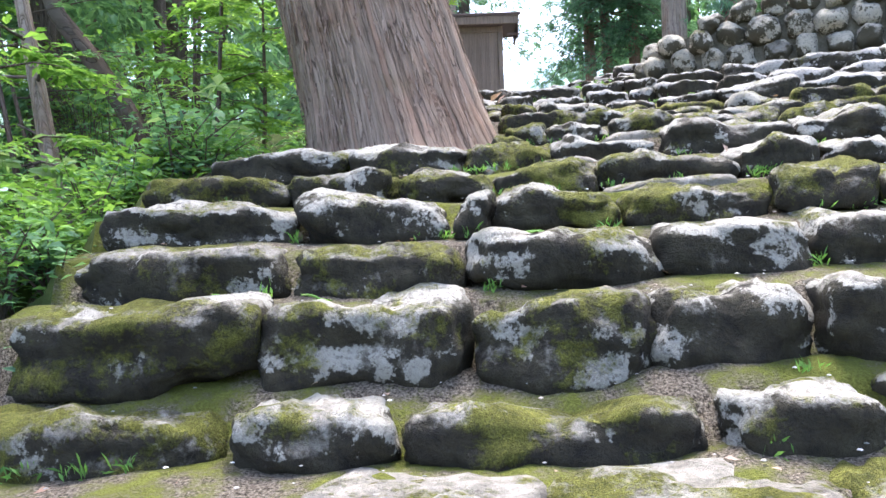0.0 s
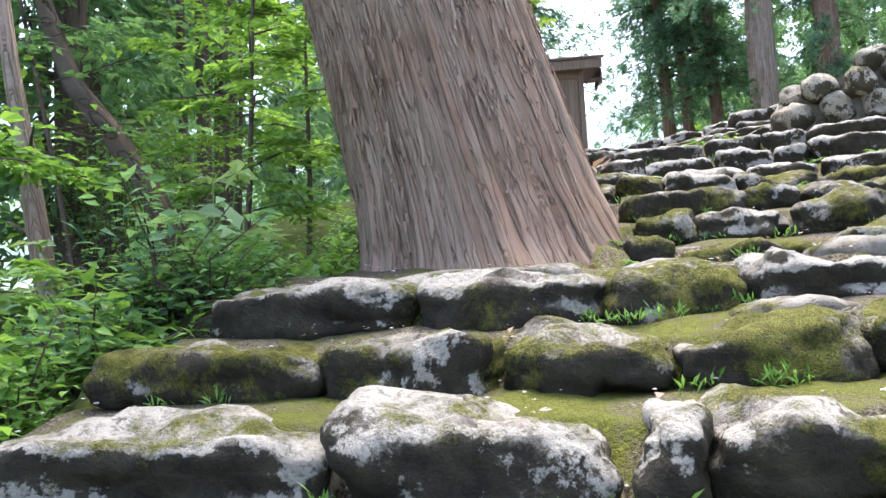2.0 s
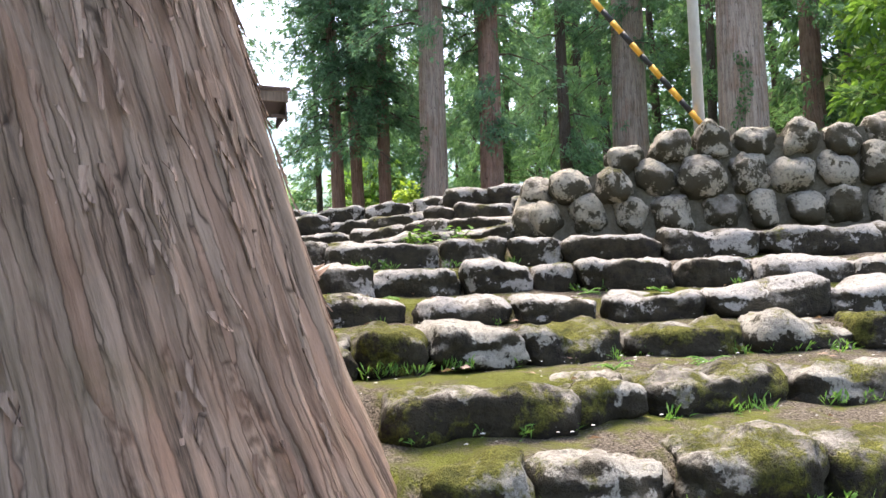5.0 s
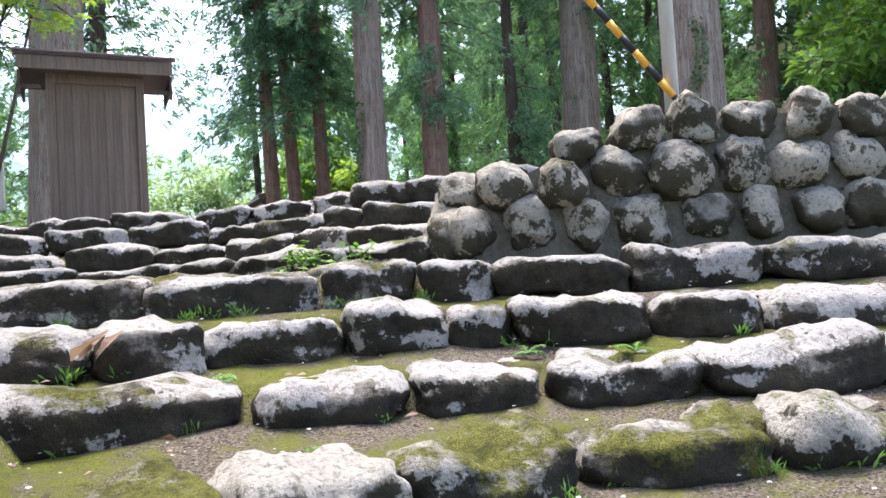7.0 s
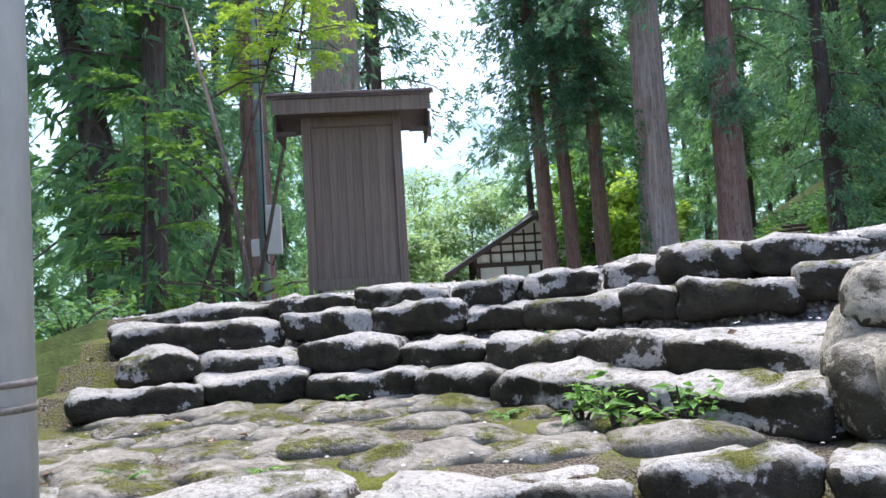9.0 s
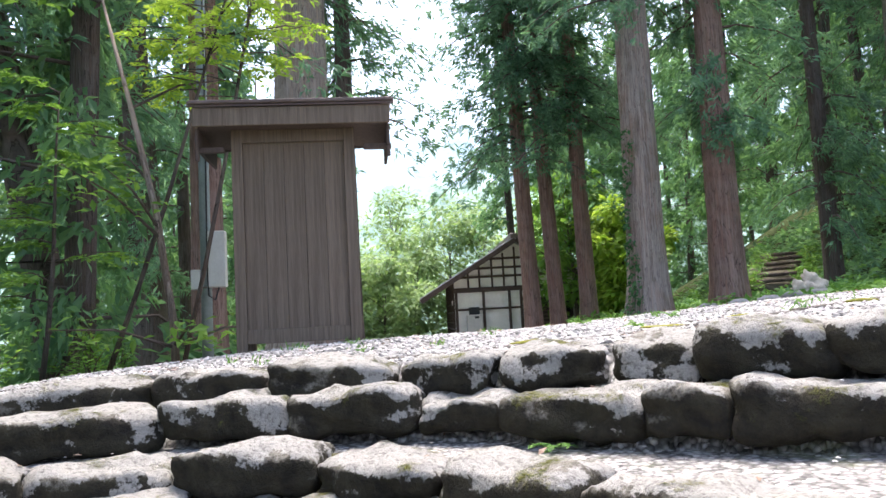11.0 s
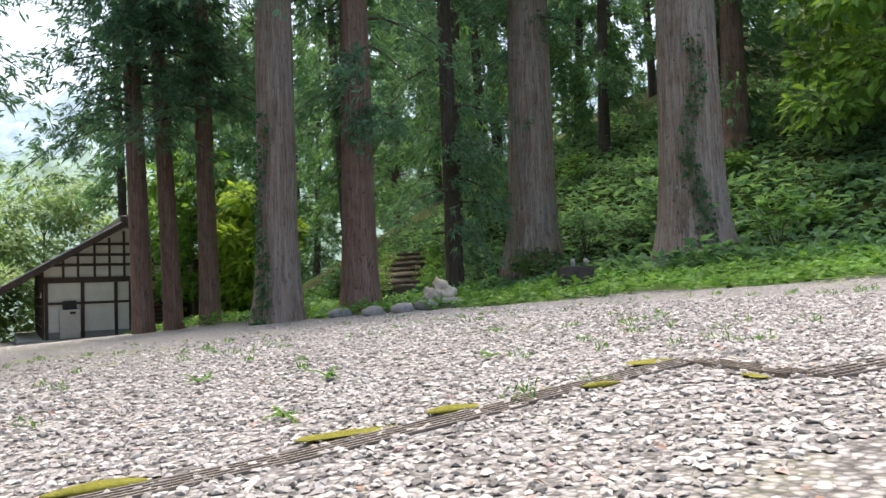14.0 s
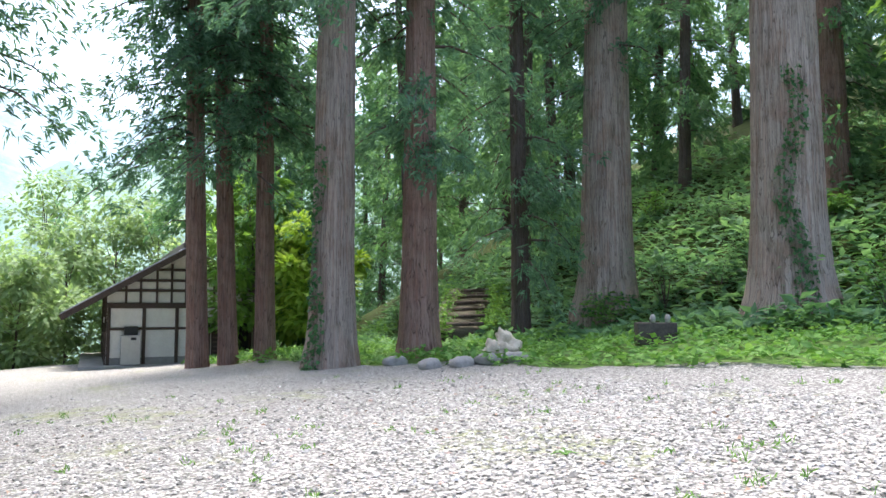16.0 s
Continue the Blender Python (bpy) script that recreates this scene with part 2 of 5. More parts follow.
M_STEP = stone_material("step_stone", 0.62, 0.56, 0.15)
M_MOSSY = stone_material("mossy_stone", 0.88, 0.46, 0.1)
M_PALE = stone_material("pale_step_stone", 0.5, 0.7, 0.17)
M_UPPER = stone_material("upper_step_stone", 0.46, 0.66, 0.18, pale=(0.36, 0.345, 0.315))
M_BOULDER = stone_material("wall_boulder", 0.4, 0.98, 0.05, pale=(0.36, 0.335, 0.27), dark=(0.06, 0.054, 0.036), worn=0.3)
M_FLAGSTONE = stone_material("mossy_flagstone", 0.66, 0.4, 0.0, dark=(0.13, 0.12, 0.1), worn=0.0)
M_ROCK = plain_noise("pale_rock", (0.34, 0.29, 0.22), (0.6, 0.53, 0.42), 3, 0.85, 0.6, 0.03)
M_FLAT = plain_noise("worn_flagstone", (0.2, 0.19, 0.175), (0.4, 0.385, 0.36), 6, 0.8, 0.5, 0.01, vary=0.3)
M_SOIL, M_GRAVEL = soil_material(), gravel_material()
M_FOREST = plain_noise("forest_floor", (0.02, 0.03, 0.01), (0.07, 0.09, 0.025), 1.5, 0.95, 0.8, 0.05, spec=0.1)
M_GRASS = plain_noise("low_grass_ground", (0.06, 0.11, 0.03), (0.16, 0.24, 0.07), 1.6, 0.95, 0.8, 0.04, spec=0.1)
M_BARK = bark_material("old_cedar_bark", (0.15, 0.108, 0.078), (0.33, 0.25, 0.19), 7.0, girth=0.9, lean=0.242)
M_BARKGREY = bark_material("grey_cedar_bark", (0.2, 0.155, 0.125), (0.42, 0.345, 0.29), 8.0, dist=0.03, girth=0.65)
M_BARKRED = bark_material("red_cedar_bark", (0.16, 0.1, 0.08), (0.34, 0.225, 0.18), 9.0, dist=0.03, girth=0.35)
M_BARKDARK = bark_material("dark_bark", (0.06, 0.048, 0.042), (0.16, 0.13, 0.11), 9.0)
M_CEDAR = leaf_material("cedar_foliage", (0.075, 0.16, 0.105), (0.2, 0.36, 0.24), 0.55)
M_DARKLEAF = leaf_material("deep_foliage", (0.08, 0.175, 0.1), (0.22, 0.39, 0.19), 0.55)
M_LEAF = leaf_material("broad_leaf", (0.09, 0.2, 0.04), (0.26, 0.44, 0.1), 0.5)
M_MAPLE = leaf_material("maple_leaf", (0.18, 0.32, 0.04), (0.42, 0.56, 0.1), 0.55)
# leaf green paled for haze over far trees; shrubs share it
M_HAZEPALELEAF = leaf_material("haze_pale_leaf", (0.16, 0.26, 0.12), (0.34, 0.46, 0.24), 0.5)
M_FERN = leaf_material("fern_leaf", (0.07, 0.18, 0.04), (0.22, 0.4, 0.1), 0.45)
M_IVY = leaf_material("ivy_leaf", (0.03, 0.1, 0.03), (0.09, 0.2, 0.07), 0.25)
M_DEAD = leaf_material("dead_leaf", (0.16, 0.09, 0.06), (0.36, 0.25, 0.19), 0.15)
M_WOOD = plain_noise("weathered_boards", (0.075, 0.056, 0.04), (0.21, 0.16, 0.118), 5, 0.8, 0.5, 0.006, (7, 7, 0.22), vary=0.2)
M_WOODDARK = plain_noise("dark_timber", (0.035, 0.025, 0.02), (0.1, 0.07, 0.055), 6, 0.75, 0.3, 0.005, (4, 4, 0.5))
M_ROOFMETAL = plain_noise("brown_roof_metal", (0.09, 0.065, 0.06), (0.16, 0.125, 0.115), 4, 0.45, 0.1, 0.003, metal=0.3)
M_ROOFGREY = plain_noise("grey_roof_sheet", (0.2, 0.2, 0.22), (0.36, 0.36, 0.38), 3, 0.4, 0.1, 0.003, metal=0.2)
M_PLASTER = plain_noise("white_plaster", (0.62, 0.58, 0.52), (0.78, 0.75, 0.69), 2.5, 0.9, 0.1, 0.003)
M_STEEL = plain_noise("galvanised_steel", (0.4, 0.42, 0.43), (0.56, 0.58, 0.59), 5, 0.5, 0.1, 0.002, (1, 1, 0.3), metal=0.35)
M_BOX = plain_noise("beige_box_paint", (0.4, 0.38, 0.34), (0.5, 0.48, 0.43), 5, 0.5, 0.05, 0.002)
M_BLACK = plain_noise("black_rubber_and_shade", (0.012, 0.012, 0.012), (0.03, 0.03, 0.028), 8, 0.5, 0.1, 0.002)
M_YELLOW = plain_noise("orange_plastic", (0.6, 0.3, 0.03), (0.75, 0.4, 0.05), 5, 0.5, 0.05, 0.002)
M_GRATE = plain_noise("weathered_grating", (0.09, 0.075, 0.06), (0.26, 0.23, 0.2), 12, 0.6, 0.3, 0.003, metal=0.4)
M_PEBBLE, pn, pl, pp = mat("pebbles")
_g = pn.new("ShaderNodeNewGeometry")
pl.new(ramp(pn, pl, _g.outputs["Random Per Island"], [(0.0, (0.13, 0.125, 0.115)), (0.3, (0.29, 0.275, 0.255)), (0.75, (0.42, 0.4, 0.375)), (0.95, (0.58, 0.56, 0.53)), (1.0, (0.38, 0.27, 0.23))]), pp.inputs["Base Color"])
pp.inputs["Roughness"].default_value = 0.85


# ---- mesh helpers ----
def mesh_from(name, verts, faces, material, smooth=False):
    me = bpy.data.meshes.new(name)
    me.from_pydata([tuple(v) for v in verts], [], [tuple(f) for f in faces])
    for m in (material if isinstance(material, (list, tuple)) else [material]):
        me.materials.append(m)
    if smooth:
        me.polygons.foreach_set("use_smooth", [True] * len(me.polygons))
    me.update()
    return me


def child(name, me, parent, m=None):
    ob = new(name, me)
    ob.parent = parent
    if m is not None:
        ob.matrix_basis = m
    return ob


def box_mesh(name, sx, sy, sz, material, bevel=0.006, base=False):
    """A bevelled box about its middle, or standing on its base."""
    bm = bmesh.new()
    bmesh.ops.create_cube(bm, size=1.0)
    bmesh.ops.scale(bm, vec=(sx, sy, sz), verts=bm.verts)
    if bevel:
        bmesh.ops.bevel(bm, geom=bm.edges, offset=min(bevel, 0.4 * min(sx, sy, sz)), segments=2, affect="EDGES", profile=0.5)
    if base:
        bmesh.ops.translate(bm, vec=(0, 0, sz / 2), verts=bm.verts)
    me = bpy.data.meshes.new(name)
    bm.to_mesh(me)
    bm.free()
    me.materials.append(material)
    return me


def tube(points, radii, sides=8, cap=True):
    """A tube along points: vertices and faces."""
    pts = [Vector(p) for p in points]
    V, F = [], []
    for i, p in enumerate(pts):
        d = (pts[min(i + 1, len(pts) - 1)] - pts[max(i - 1, 0)]).normalized()
        a = d.cross(Vector((0.31, 0.95, 0.05)) if abs(d.y) < 0.9 else Vector((1, 0, 0))).normalized()
        b = d.cross(a)
        for k in range(sides):
            w = 2 * math.pi * k / sides
            V.append(p + radii[i] * (math.cos(w) * a + math.sin(w) * b))
    for i in range(len(pts) - 1):
        for k in range(sides):
            q = (k + 1) % sides
            F.append((i * sides + k, i * sides + q, (i + 1) * sides + q, (i + 1) * sides + k))
    if cap:
        F.append(tuple(range(sides))[::-1])
        F.append(tuple((len(pts) - 1) * sides + k for k in range(sides)))
    return V, F


def cube_sphere(n):
    """Unit cube's surface as an n x n grid on each side, welded: vertices and faces."""
    idx, V, F = {}, [], []
    def vert(p):
        if p not in idx:
            idx[p] = len(V)
            V.append(p)
        return idx[p]
    for ax in range(3):
        for s in (0, n):
            for i in range(n):
                for j in range(n):
                    q = []
                    for di, dj in ((0, 0), (1, 0), (1, 1), (0, 1)):
                        c = [0, 0, 0]
                        c[ax], c[(ax + 1) % 3], c[(ax + 2) % 3] = s, i + di, j + dj
                        q.append(vert(tuple(c)))
                    F.append(q if s else q[::-1])
    return np.array(V, float) * 2 / n - 1, F


CUBES = {n: cube_sphere(n) for n in (3, 6, 9, 12)}


def stone_mesh(name, sx, sy, sz, seed, material, n=9, power=4.0, rough=0.1):
    """A water-worn stone: a rounded block, bulged and dented by noise, with the given full size."""
    V, F = CUBES[n]
    r = (np.abs(V) ** power).sum(1) ** (1 / power)
    P = V / r[:, None]
    rnd = random.Random(seed)
    o = Vector((rnd.uniform(0, 90), rnd.uniform(0, 90), rnd.uniform(0, 90)))
    # ends taper and the top leans a little
    taper, lean, sag = rnd.uniform(-0.2, 0.2), rnd.uniform(-0.12, 0.12), rnd.uniform(-0.05, 0.13)
    out = []
    for v in P:
        x, y, z = v
        z2 = z * (1 + taper * x) + lean * x - sag * x * x + 0.05
        q = Vector((x * sx, y * sy, z2 * sz)) * 0.5
        k = noise.noise(q * 2.6 + o) * rough * 1.3 + noise.noise(q * 7 + o) * rough * 0.75 + noise.noise(q * 17 + o) * rough * 0.42
        q += Vector(v).normalized() * k
        out.append(q)
    return mesh_from(name, out, F, material, True)


# ---- the ground: steps, court, forest slopes ----
# each row of steps: height of its stones' tops, and its front edge in plan
STEPS = [
    (0.22, [(-3.0, 1.55), (3.5, 1.5)]),
    (0.44, [(-3.0, 2.15), (3.5, 2.1)]),
    (0.65, [(-2.6, 2.8), (0.0, 2.78), (0.9, 2.68), (3.5, 2.5)]),
    (1.015, [(-1.85, 3.1), (-0.5, 3.15), (0.2, 3.17), (1.0, 3.02), (3.5, 2.9)]),
    (1.28, [(-1.88, 3.62), (-0.3, 3.6), (0.2, 3.54), (1.13, 3.56), (3.5, 3.4)]),
    (1.53, [(-1.88, 4.12), (-0.5, 4.18), (0.3, 3.99), (1.5, 3.9), (4.0, 3.8)]),
    (1.74, [(-1.9, 4.75), (-0.9, 4.82), (0.35, 4.57), (1.6, 4.5), (4.5, 4.3)]),
    (1.99, [(-1.75, 5.57), (-0.5, 5.3), (0.35, 5.15), (0.84, 5.3), (2.2, 5.1), (4.8, 4.8)]),
    (2.14, [(0.45, 6.35), (0.95, 6.16), (1.8, 6.0), (3.0, 5.9), (5.0, 5.5)]),
    (2.36, [(0.5, 6.85), (1.4, 6.65), (1.74, 6.45), (3.2, 6.3), (5.0, 6.0)]),
    (2.56, [(0.55, 7.3), (1.65, 7.2), (2.8, 7.2), (3.8, 7.0), (5.5, 6.6)]),
    (2.76, [(0.4, 7.95), (1.6, 8.05), (2.46, 8.05), (3.5, 7.6), (5.5, 7.1)]),
    (2.96, [(-0.3, 9.1), (1.32, 8.95), (2.05, 8.77), (2.6, 8.62), (3.1, 8.28), (5.5, 7.5)]),
    (3.18, [(-0.5, 9.75), (0.77, 9.52), (1.4, 9.6), (2.0, 9.52), (3.18, 8.87), (3.64, 8.5), (5.8, 7.9)]),
    (3.42, [(-0.6, 10.35), (1.1, 10.02), (1.94, 10.03), (2.54, 9.9), (2.92, 9.63), (3.5, 9.25), (6.0, 8.3)]),
    (3.57, [(-0.75, 12.2), (-0.4, 12.4), (0.3, 12.6), (0.8, 12.75), (1.5, 12.2), (2.04, 11.5), (2.6, 10.4)]),
    (3.73, [(-0.75, 12.65), (0.3, 12.95), (0.8, 12.97), (1.5, 12.6), (2.1, 11.9), (2.9, 10.7)]),
    (3.92, [(-0.75, 13.05), (0.3, 13.35), (0.95, 13.3), (1.7, 12.97), (2.2, 12.8), (2.63, 12.27), (3.2, 11.8), (4.4, 11.2)]),
    (4.1, [(-0.7, 13.55), (0.3, 13.86), (0.97, 13.52), (1.64, 13.38), (2.16, 13.07), (2.65, 12.78), (2.95, 12.42), (3.4, 12.08), (4.2, 11.65)]),
]
# where the stones of a row meet, along x
CUTS = {
    2: [-0.88, -0.19, 0.95],
    3: [-1.84, -0.76, 0.1, 0.85, 1.52],
    4: [-1.87, -0.77, 0.08, 1.04],
    5: [-1.86, -0.79, 0.06, 0.27],
    6: [-1.9, -0.95, -0.28, 0.29, 0.96],
    7: [-1.71, -0.69, 0.18, 0.78, 1.54],
    8: [0.35, 0.71, 1.45],
    9: [0.55, 0.97, 1.48, 2.0],
    10: [0.58, 1.41, 1.81, 2.66],
    11: [0.68, 1.05, 1.62, 2.29, 3.02, 3.63],
    12: [1.3, 1.95, 2.54, 3.09, 3.9],
    13: [0.09, 0.74, 1.23, 1.92, 2.4, 2.65],
    14: [0.01, 1.0, 1.91, 2.5, 2.85],
    15: [-0.7, -0.03, 0.69, 1.33, 1.74, 2.41, 2.81],
    16: [-0.6, -0.06, 0.56, 1.23, 1.75, 2.18, 2.64],
    17: [0.39, 1.1, 1.71, 2.18, 2.62, 2.91],
    18: [0.26, 0.92, 1.64, 2.15, 2.65, 2.98, 3.38],
}
# flat stones: place and size
FLAGS = [(-0.1, 2.45, 0.75, 0.4), (0.85, 2.4, 0.7, 0.4), (1.7, 2.35, 0.6, 0.4), (1.6, 5.75, 0.8, 0.5), (0.7, 5.75, 0.7, 0.4), (-0.3, 6.0, 0.9, 0.5), (1.3, 4.25, 0.7, 0.3), (0.9, 5.0, 0.5, 0.25)]
_r = random.Random(3)
for _j in range(5):
    for _i in range(6):
        _x, _y = -0.35 + _i * 0.52 + 0.26 * (_j % 2) + _r.uniform(-0.08, 0.08), 10.55 + _j * 0.42 + _r.uniform(-0.06, 0.06)
        if _y < 12.5 and _x < 2.9 - (_y - 10.2) * 0.75:
            FLAGS.append((_x, _y, _r.uniform(0.42, 0.62), _r.uniform(0.3, 0.42)))
# cedars: place, radius, height, lowest limb, lean at the top, bark
CEDARS = [
    (9.2, 28.8, 0.49, 30, 8.5, (0.2, 0), M_BARKGREY),
    (11.55, 28.9, 0.43, 28, 5.0, (0.1, 0), M_BARKRED),
    (17.65, 28.9, 0.72, 30, 6.5, (0.6, 0), M_BARKGREY),
    (18.0, 23.2, 0.78, 30, 8.5, (0.4, 0), M_BARKGREY),
    (7.4, 35.0, 0.29, 26, 6.0, (-0.7, 0), M_BARKRED),
    (8.3, 35.0, 0.26, 26, 7.5, (-1.0, 0), M_BARKRED),
    (9.2, 34.3, 0.28, 24, 6.0, (-0.3, 0), M_BARKRED),
    (15.55, 30.2, 0.25, 26, 2.2, (-0.2, 0), M_BARKDARK),
    (0.05, 28.0, 0.72, 30, 9.0, (0.4, 0), M_BARKGREY),
    (1.2, 30.0, 0.26, 26, 2.6, (0, 0), M_BARKDARK),
    (-1.46, 24.0, 0.3, 26, 6.0, (0, 0), M_BARKRED),
    (-4.6, 32.0, 0.5, 26, 4.0, (-1.2, 0), M_BARKDARK),
    (-3.3, 22.0, 0.3, 22, 6.0, (-4, 0), M_BARKDARK),
    (25.0, 26.5, 0.4, 26, 7.0, (0, 0), M_BARKRED),
]
WALL_A, WALL_B = (2.8, 10.18), (6.6, 8.45)
COURT_KNOWN = [(5.74, 17.5, 4.26), (9.4, 28.9, 3.96), (18.0, 29.4, 4.42), (17.9, 23.0, 4.75), (9.0, 44.0, 3.15), (17.1, 34.5, 4.06), (1.0, 16.2, 4.1), (2.2, 13.1, 4.1), (3.2, 12.6, 4.16), (5.3, 13.6, 4.32), (4.4, 12.3, 4.26), (6.0, 10.3, 4.35)]


def line_y(pts, x):
    return float(np.interp(x, [p[0] for p in pts], [p[1] for p in pts]))


def court(x, y):
    z0 = 4.61 + 0.0546 * min(max(x, -4), 26) - 0.0402 * min(y, 60)
    sw = sv = 1e-6
    for px, py, pz in COURT_KNOWN:
        w = 1.0 / ((x - px) ** 2 + (y - py) ** 2 + 0.8) ** 1.5
        sw += w
        sv += w * (pz - (4.61 + 0.0546 * px - 0.0402 * py))
    return z0 + sv / sw * min(1.0, sw * 60)


def lift(k, x):
    """Rows rise a little towards the wall's side."""
    if k > 16 and x < 1.6:
        return (0.05 if k > 17 else 0.02) * (max(x, -0.8) - 1.6)
    return 0.045 * max(0.0, min(x, 3) - 0.4) if k < 8 else ((0.07 if k > 16 else 0.04) * max(0.0, min(x, 4.6) - 2.2) if k > 15 else 0.0)


def tread_rise(k, x, y):
    """Soil banks up from a row of stones to the foot of the next."""
    if k + 1 >= len(STEPS):
        return 0.0
    y0, y1 = line_y(STEPS[k][1], x) + 0.14, line_y(STEPS[k + 1][1], x)
    if not 0.1 < y1 - y0 < 1.1 or x < STEPS[k + 1][1][0][0] - 0.12:
        return 0.0
    f = min(1.0, max(0.0, (y - y0) / (y1 - y0)))
    return f * f * (3 - 2 * f) * (0.0 if k > 14 else 1.0) * (0.01 + 0.2 * (STEPS[k + 1][0] - STEPS[k][0]))


def left_edge(y):
    return float(np.interp(y, [0, 2.8, 3.1, 5.6, 6.5, 8, 10, 12, 14, 18, 44, 60], [-3.2, -2.7, -2.0, -2.0, -1.5, -0.9, -1.0, -1.0, -1.0, -1.4, 2.0, 2.0]))


def forest_edge(y):
    return 12.9 - 0.22 * (min(y, 36) - 15) + 0.9 * max(0.0, y - 46)


def zone(x, y):
    """Height and kind of the ground: 0 steps' soil, 1 gravel, 2 forest floor, 3 low grass."""
    top = STEPS[-1][1]
    back = y - (WALL_A[1] + (x - WALL_A[0]) * (WALL_B[1] - WALL_A[1]) / (WALL_B[0] - WALL_A[0]))
    over = y > line_y(top, x) + 0.16 or (x > 5.0 and back > 0.3)
    if over:
        z, kind = court(x, y), 1
    else:
        z, kind = 0.0, 0
        for k, (h, pts) in enumerate(STEPS):
            if y > line_y(pts, x) + 0.14 and not (7 < k < 12 and x < pts[0][0] - 0.12):
                z = max(z, h + lift(k, x) - 0.045 + tread_rise(k, x, y))
                if k > 15 and x > -0.6:
                    kind = 1
        if x < 0.5 and 5.6 < y < 9.2:
            z += 0.13 * (y - 5.6) * min(1.0, (0.5 - x) / 0.3)
        if x > 6.4:
            kind = 2
    lx = left_edge(y)
    if x < lx:
        d = lx - x
        k = 0.55 if y < 12 else 0.2
        z -= min(k * d, 4.5) + (0.12 if y < 12 else 0)
        kind = 2
    s = x - forest_edge(y)
    if y > 12 and s > 0:
        kind = 3 if s < 5 else 2
        z += 0.03 * min(s, 5) + 0.48 * max(0.0, min(s - 6.5, 60))
    if y > 50:
        z -= 0.22 * min(y - 50, 90) * (1 if x < 14 else max(0.0, 1 - (x - 14) / 10))
        kind = 2
    if kind >= 2:
        z += 0.15 * noise.noise(Vector((x * 0.4, y * 0.4, 0)))
    return z, kind


def height(x, y):
    return zone(x, y)[0]


def axis(lo, hi, a, b, fine, grow):
    mid = list(np.arange(a, b + 1e-6, fine))
    up, down, s = [], [], fine
    v = b
    while v < hi:
        s *= grow
        v += s
        up.append(v)
    v, s = a, fine
    while v > lo:
        s *= grow
        v -= s
        down.append(v)
    return down[::-1] + mid + up


gx, gy = axis(-260, 260, -2.8, 6.2, 0.075, 1.07), axis(-60, 420, 1.2, 14.4, 0.075, 1.05)
gv, gf, gk = [], [], []
for y in gy:
    for x in gx:
        z, kind = zone(x, y)
        if kind == 0:
            z += 0.035 * noise.noise(Vector((x * 2.3, y * 2.3, 5))) + 0.012 * noise.noise(Vector((x * 9, y * 9, 5)))
        gv.append((x, y, z))
        gk.append(kind)
NX = len(gx)
for j in range(len(gy) - 1):
    for i in range(NX - 1):
        gf.append((j * NX + i, j * NX + i + 1, (j + 1) * NX + i + 1, (j + 1) * NX + i))
ground_me = mesh_from("ground", gv, gf, [M_SOIL, M_GRAVEL, M_FOREST, M_GRASS], True)
ground_me.polygons.foreach_set("material_index", [gk[f[0]] for f in gf])
tagged(new("ground", ground_me), "mossy soil, pale gravel court and dark forest floor", "ground", kind="structure")

# distant hills beyond the valley; haze painted as pale colour and faint glow
def hills(name, dist, base, rise, seed, colour, spread):
    m, n, l, p = mat(name)
    g = n.new("ShaderNodeNewGeometry")
    t = noise_node(n, l, 16.0 / dist, 9, 0.8, g.outputs["Position"])
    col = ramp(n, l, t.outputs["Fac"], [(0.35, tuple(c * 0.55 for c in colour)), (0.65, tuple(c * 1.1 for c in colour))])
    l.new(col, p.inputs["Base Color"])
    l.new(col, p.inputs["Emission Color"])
    # slight glow lifts the slopes the way hazy air would
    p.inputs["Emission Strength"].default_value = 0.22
    p.inputs["Roughness"].default_value = 1.0
    V, F, N, R = [], [], 300, 26
    for k in range(N):
        a = radians(-spread + 2 * spread * k / (N - 1))
        top = base + rise * (0.75 + 0.5 * noise.noise(Vector((a * 3.1, seed, 0))))
        for j in range(R):
            f = j / (R - 1)
            d = dist * (1 + 0.6 * f)
            x, y, z = d * math.sin(a), d * math.cos(a), -30 + (top + 30) * f ** 0.8
            w = dist / 60
            V.append((x, y, z + w * 2.4 * noise.noise(Vector((x / w / 3, y / w / 3, seed))) + w * 0.9 * noise.noise(Vector((x / w, y / w, seed)))))
    for k in range(N - 1):
        for j in range(R - 1):
            F.append((k * R + j, (k + 1) * R + j, (k + 1) * R + j + 1, k * R + j + 1))
    tagged(new("backdrop", mesh_from(name, V, F, m, True)), "wooded mountainside across the valley with haze painted into its colour", "hill", kind="structure")


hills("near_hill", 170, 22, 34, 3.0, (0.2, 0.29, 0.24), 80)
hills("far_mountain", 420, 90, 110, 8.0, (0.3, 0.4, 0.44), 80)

# ---- stone steps ----
STONES = []


def along(pts):
    """Points every centimetre or so along a row's edge, with the length walked."""
    out, s = [], 0.0
    for (x0, y0), (x1, y1) in zip(pts, pts[1:]):
        d = math.hypot(x1 - x0, y1 - y0)
        n = max(2, int(d / 0.02))
        for i in range(n):
            f = i / n
            out.append((s + d * f, x0 + (x1 - x0) * f, y0 + (y1 - y0) * f))
        s += d
    out.append((s, *pts[-1]))
    return np.array(out)


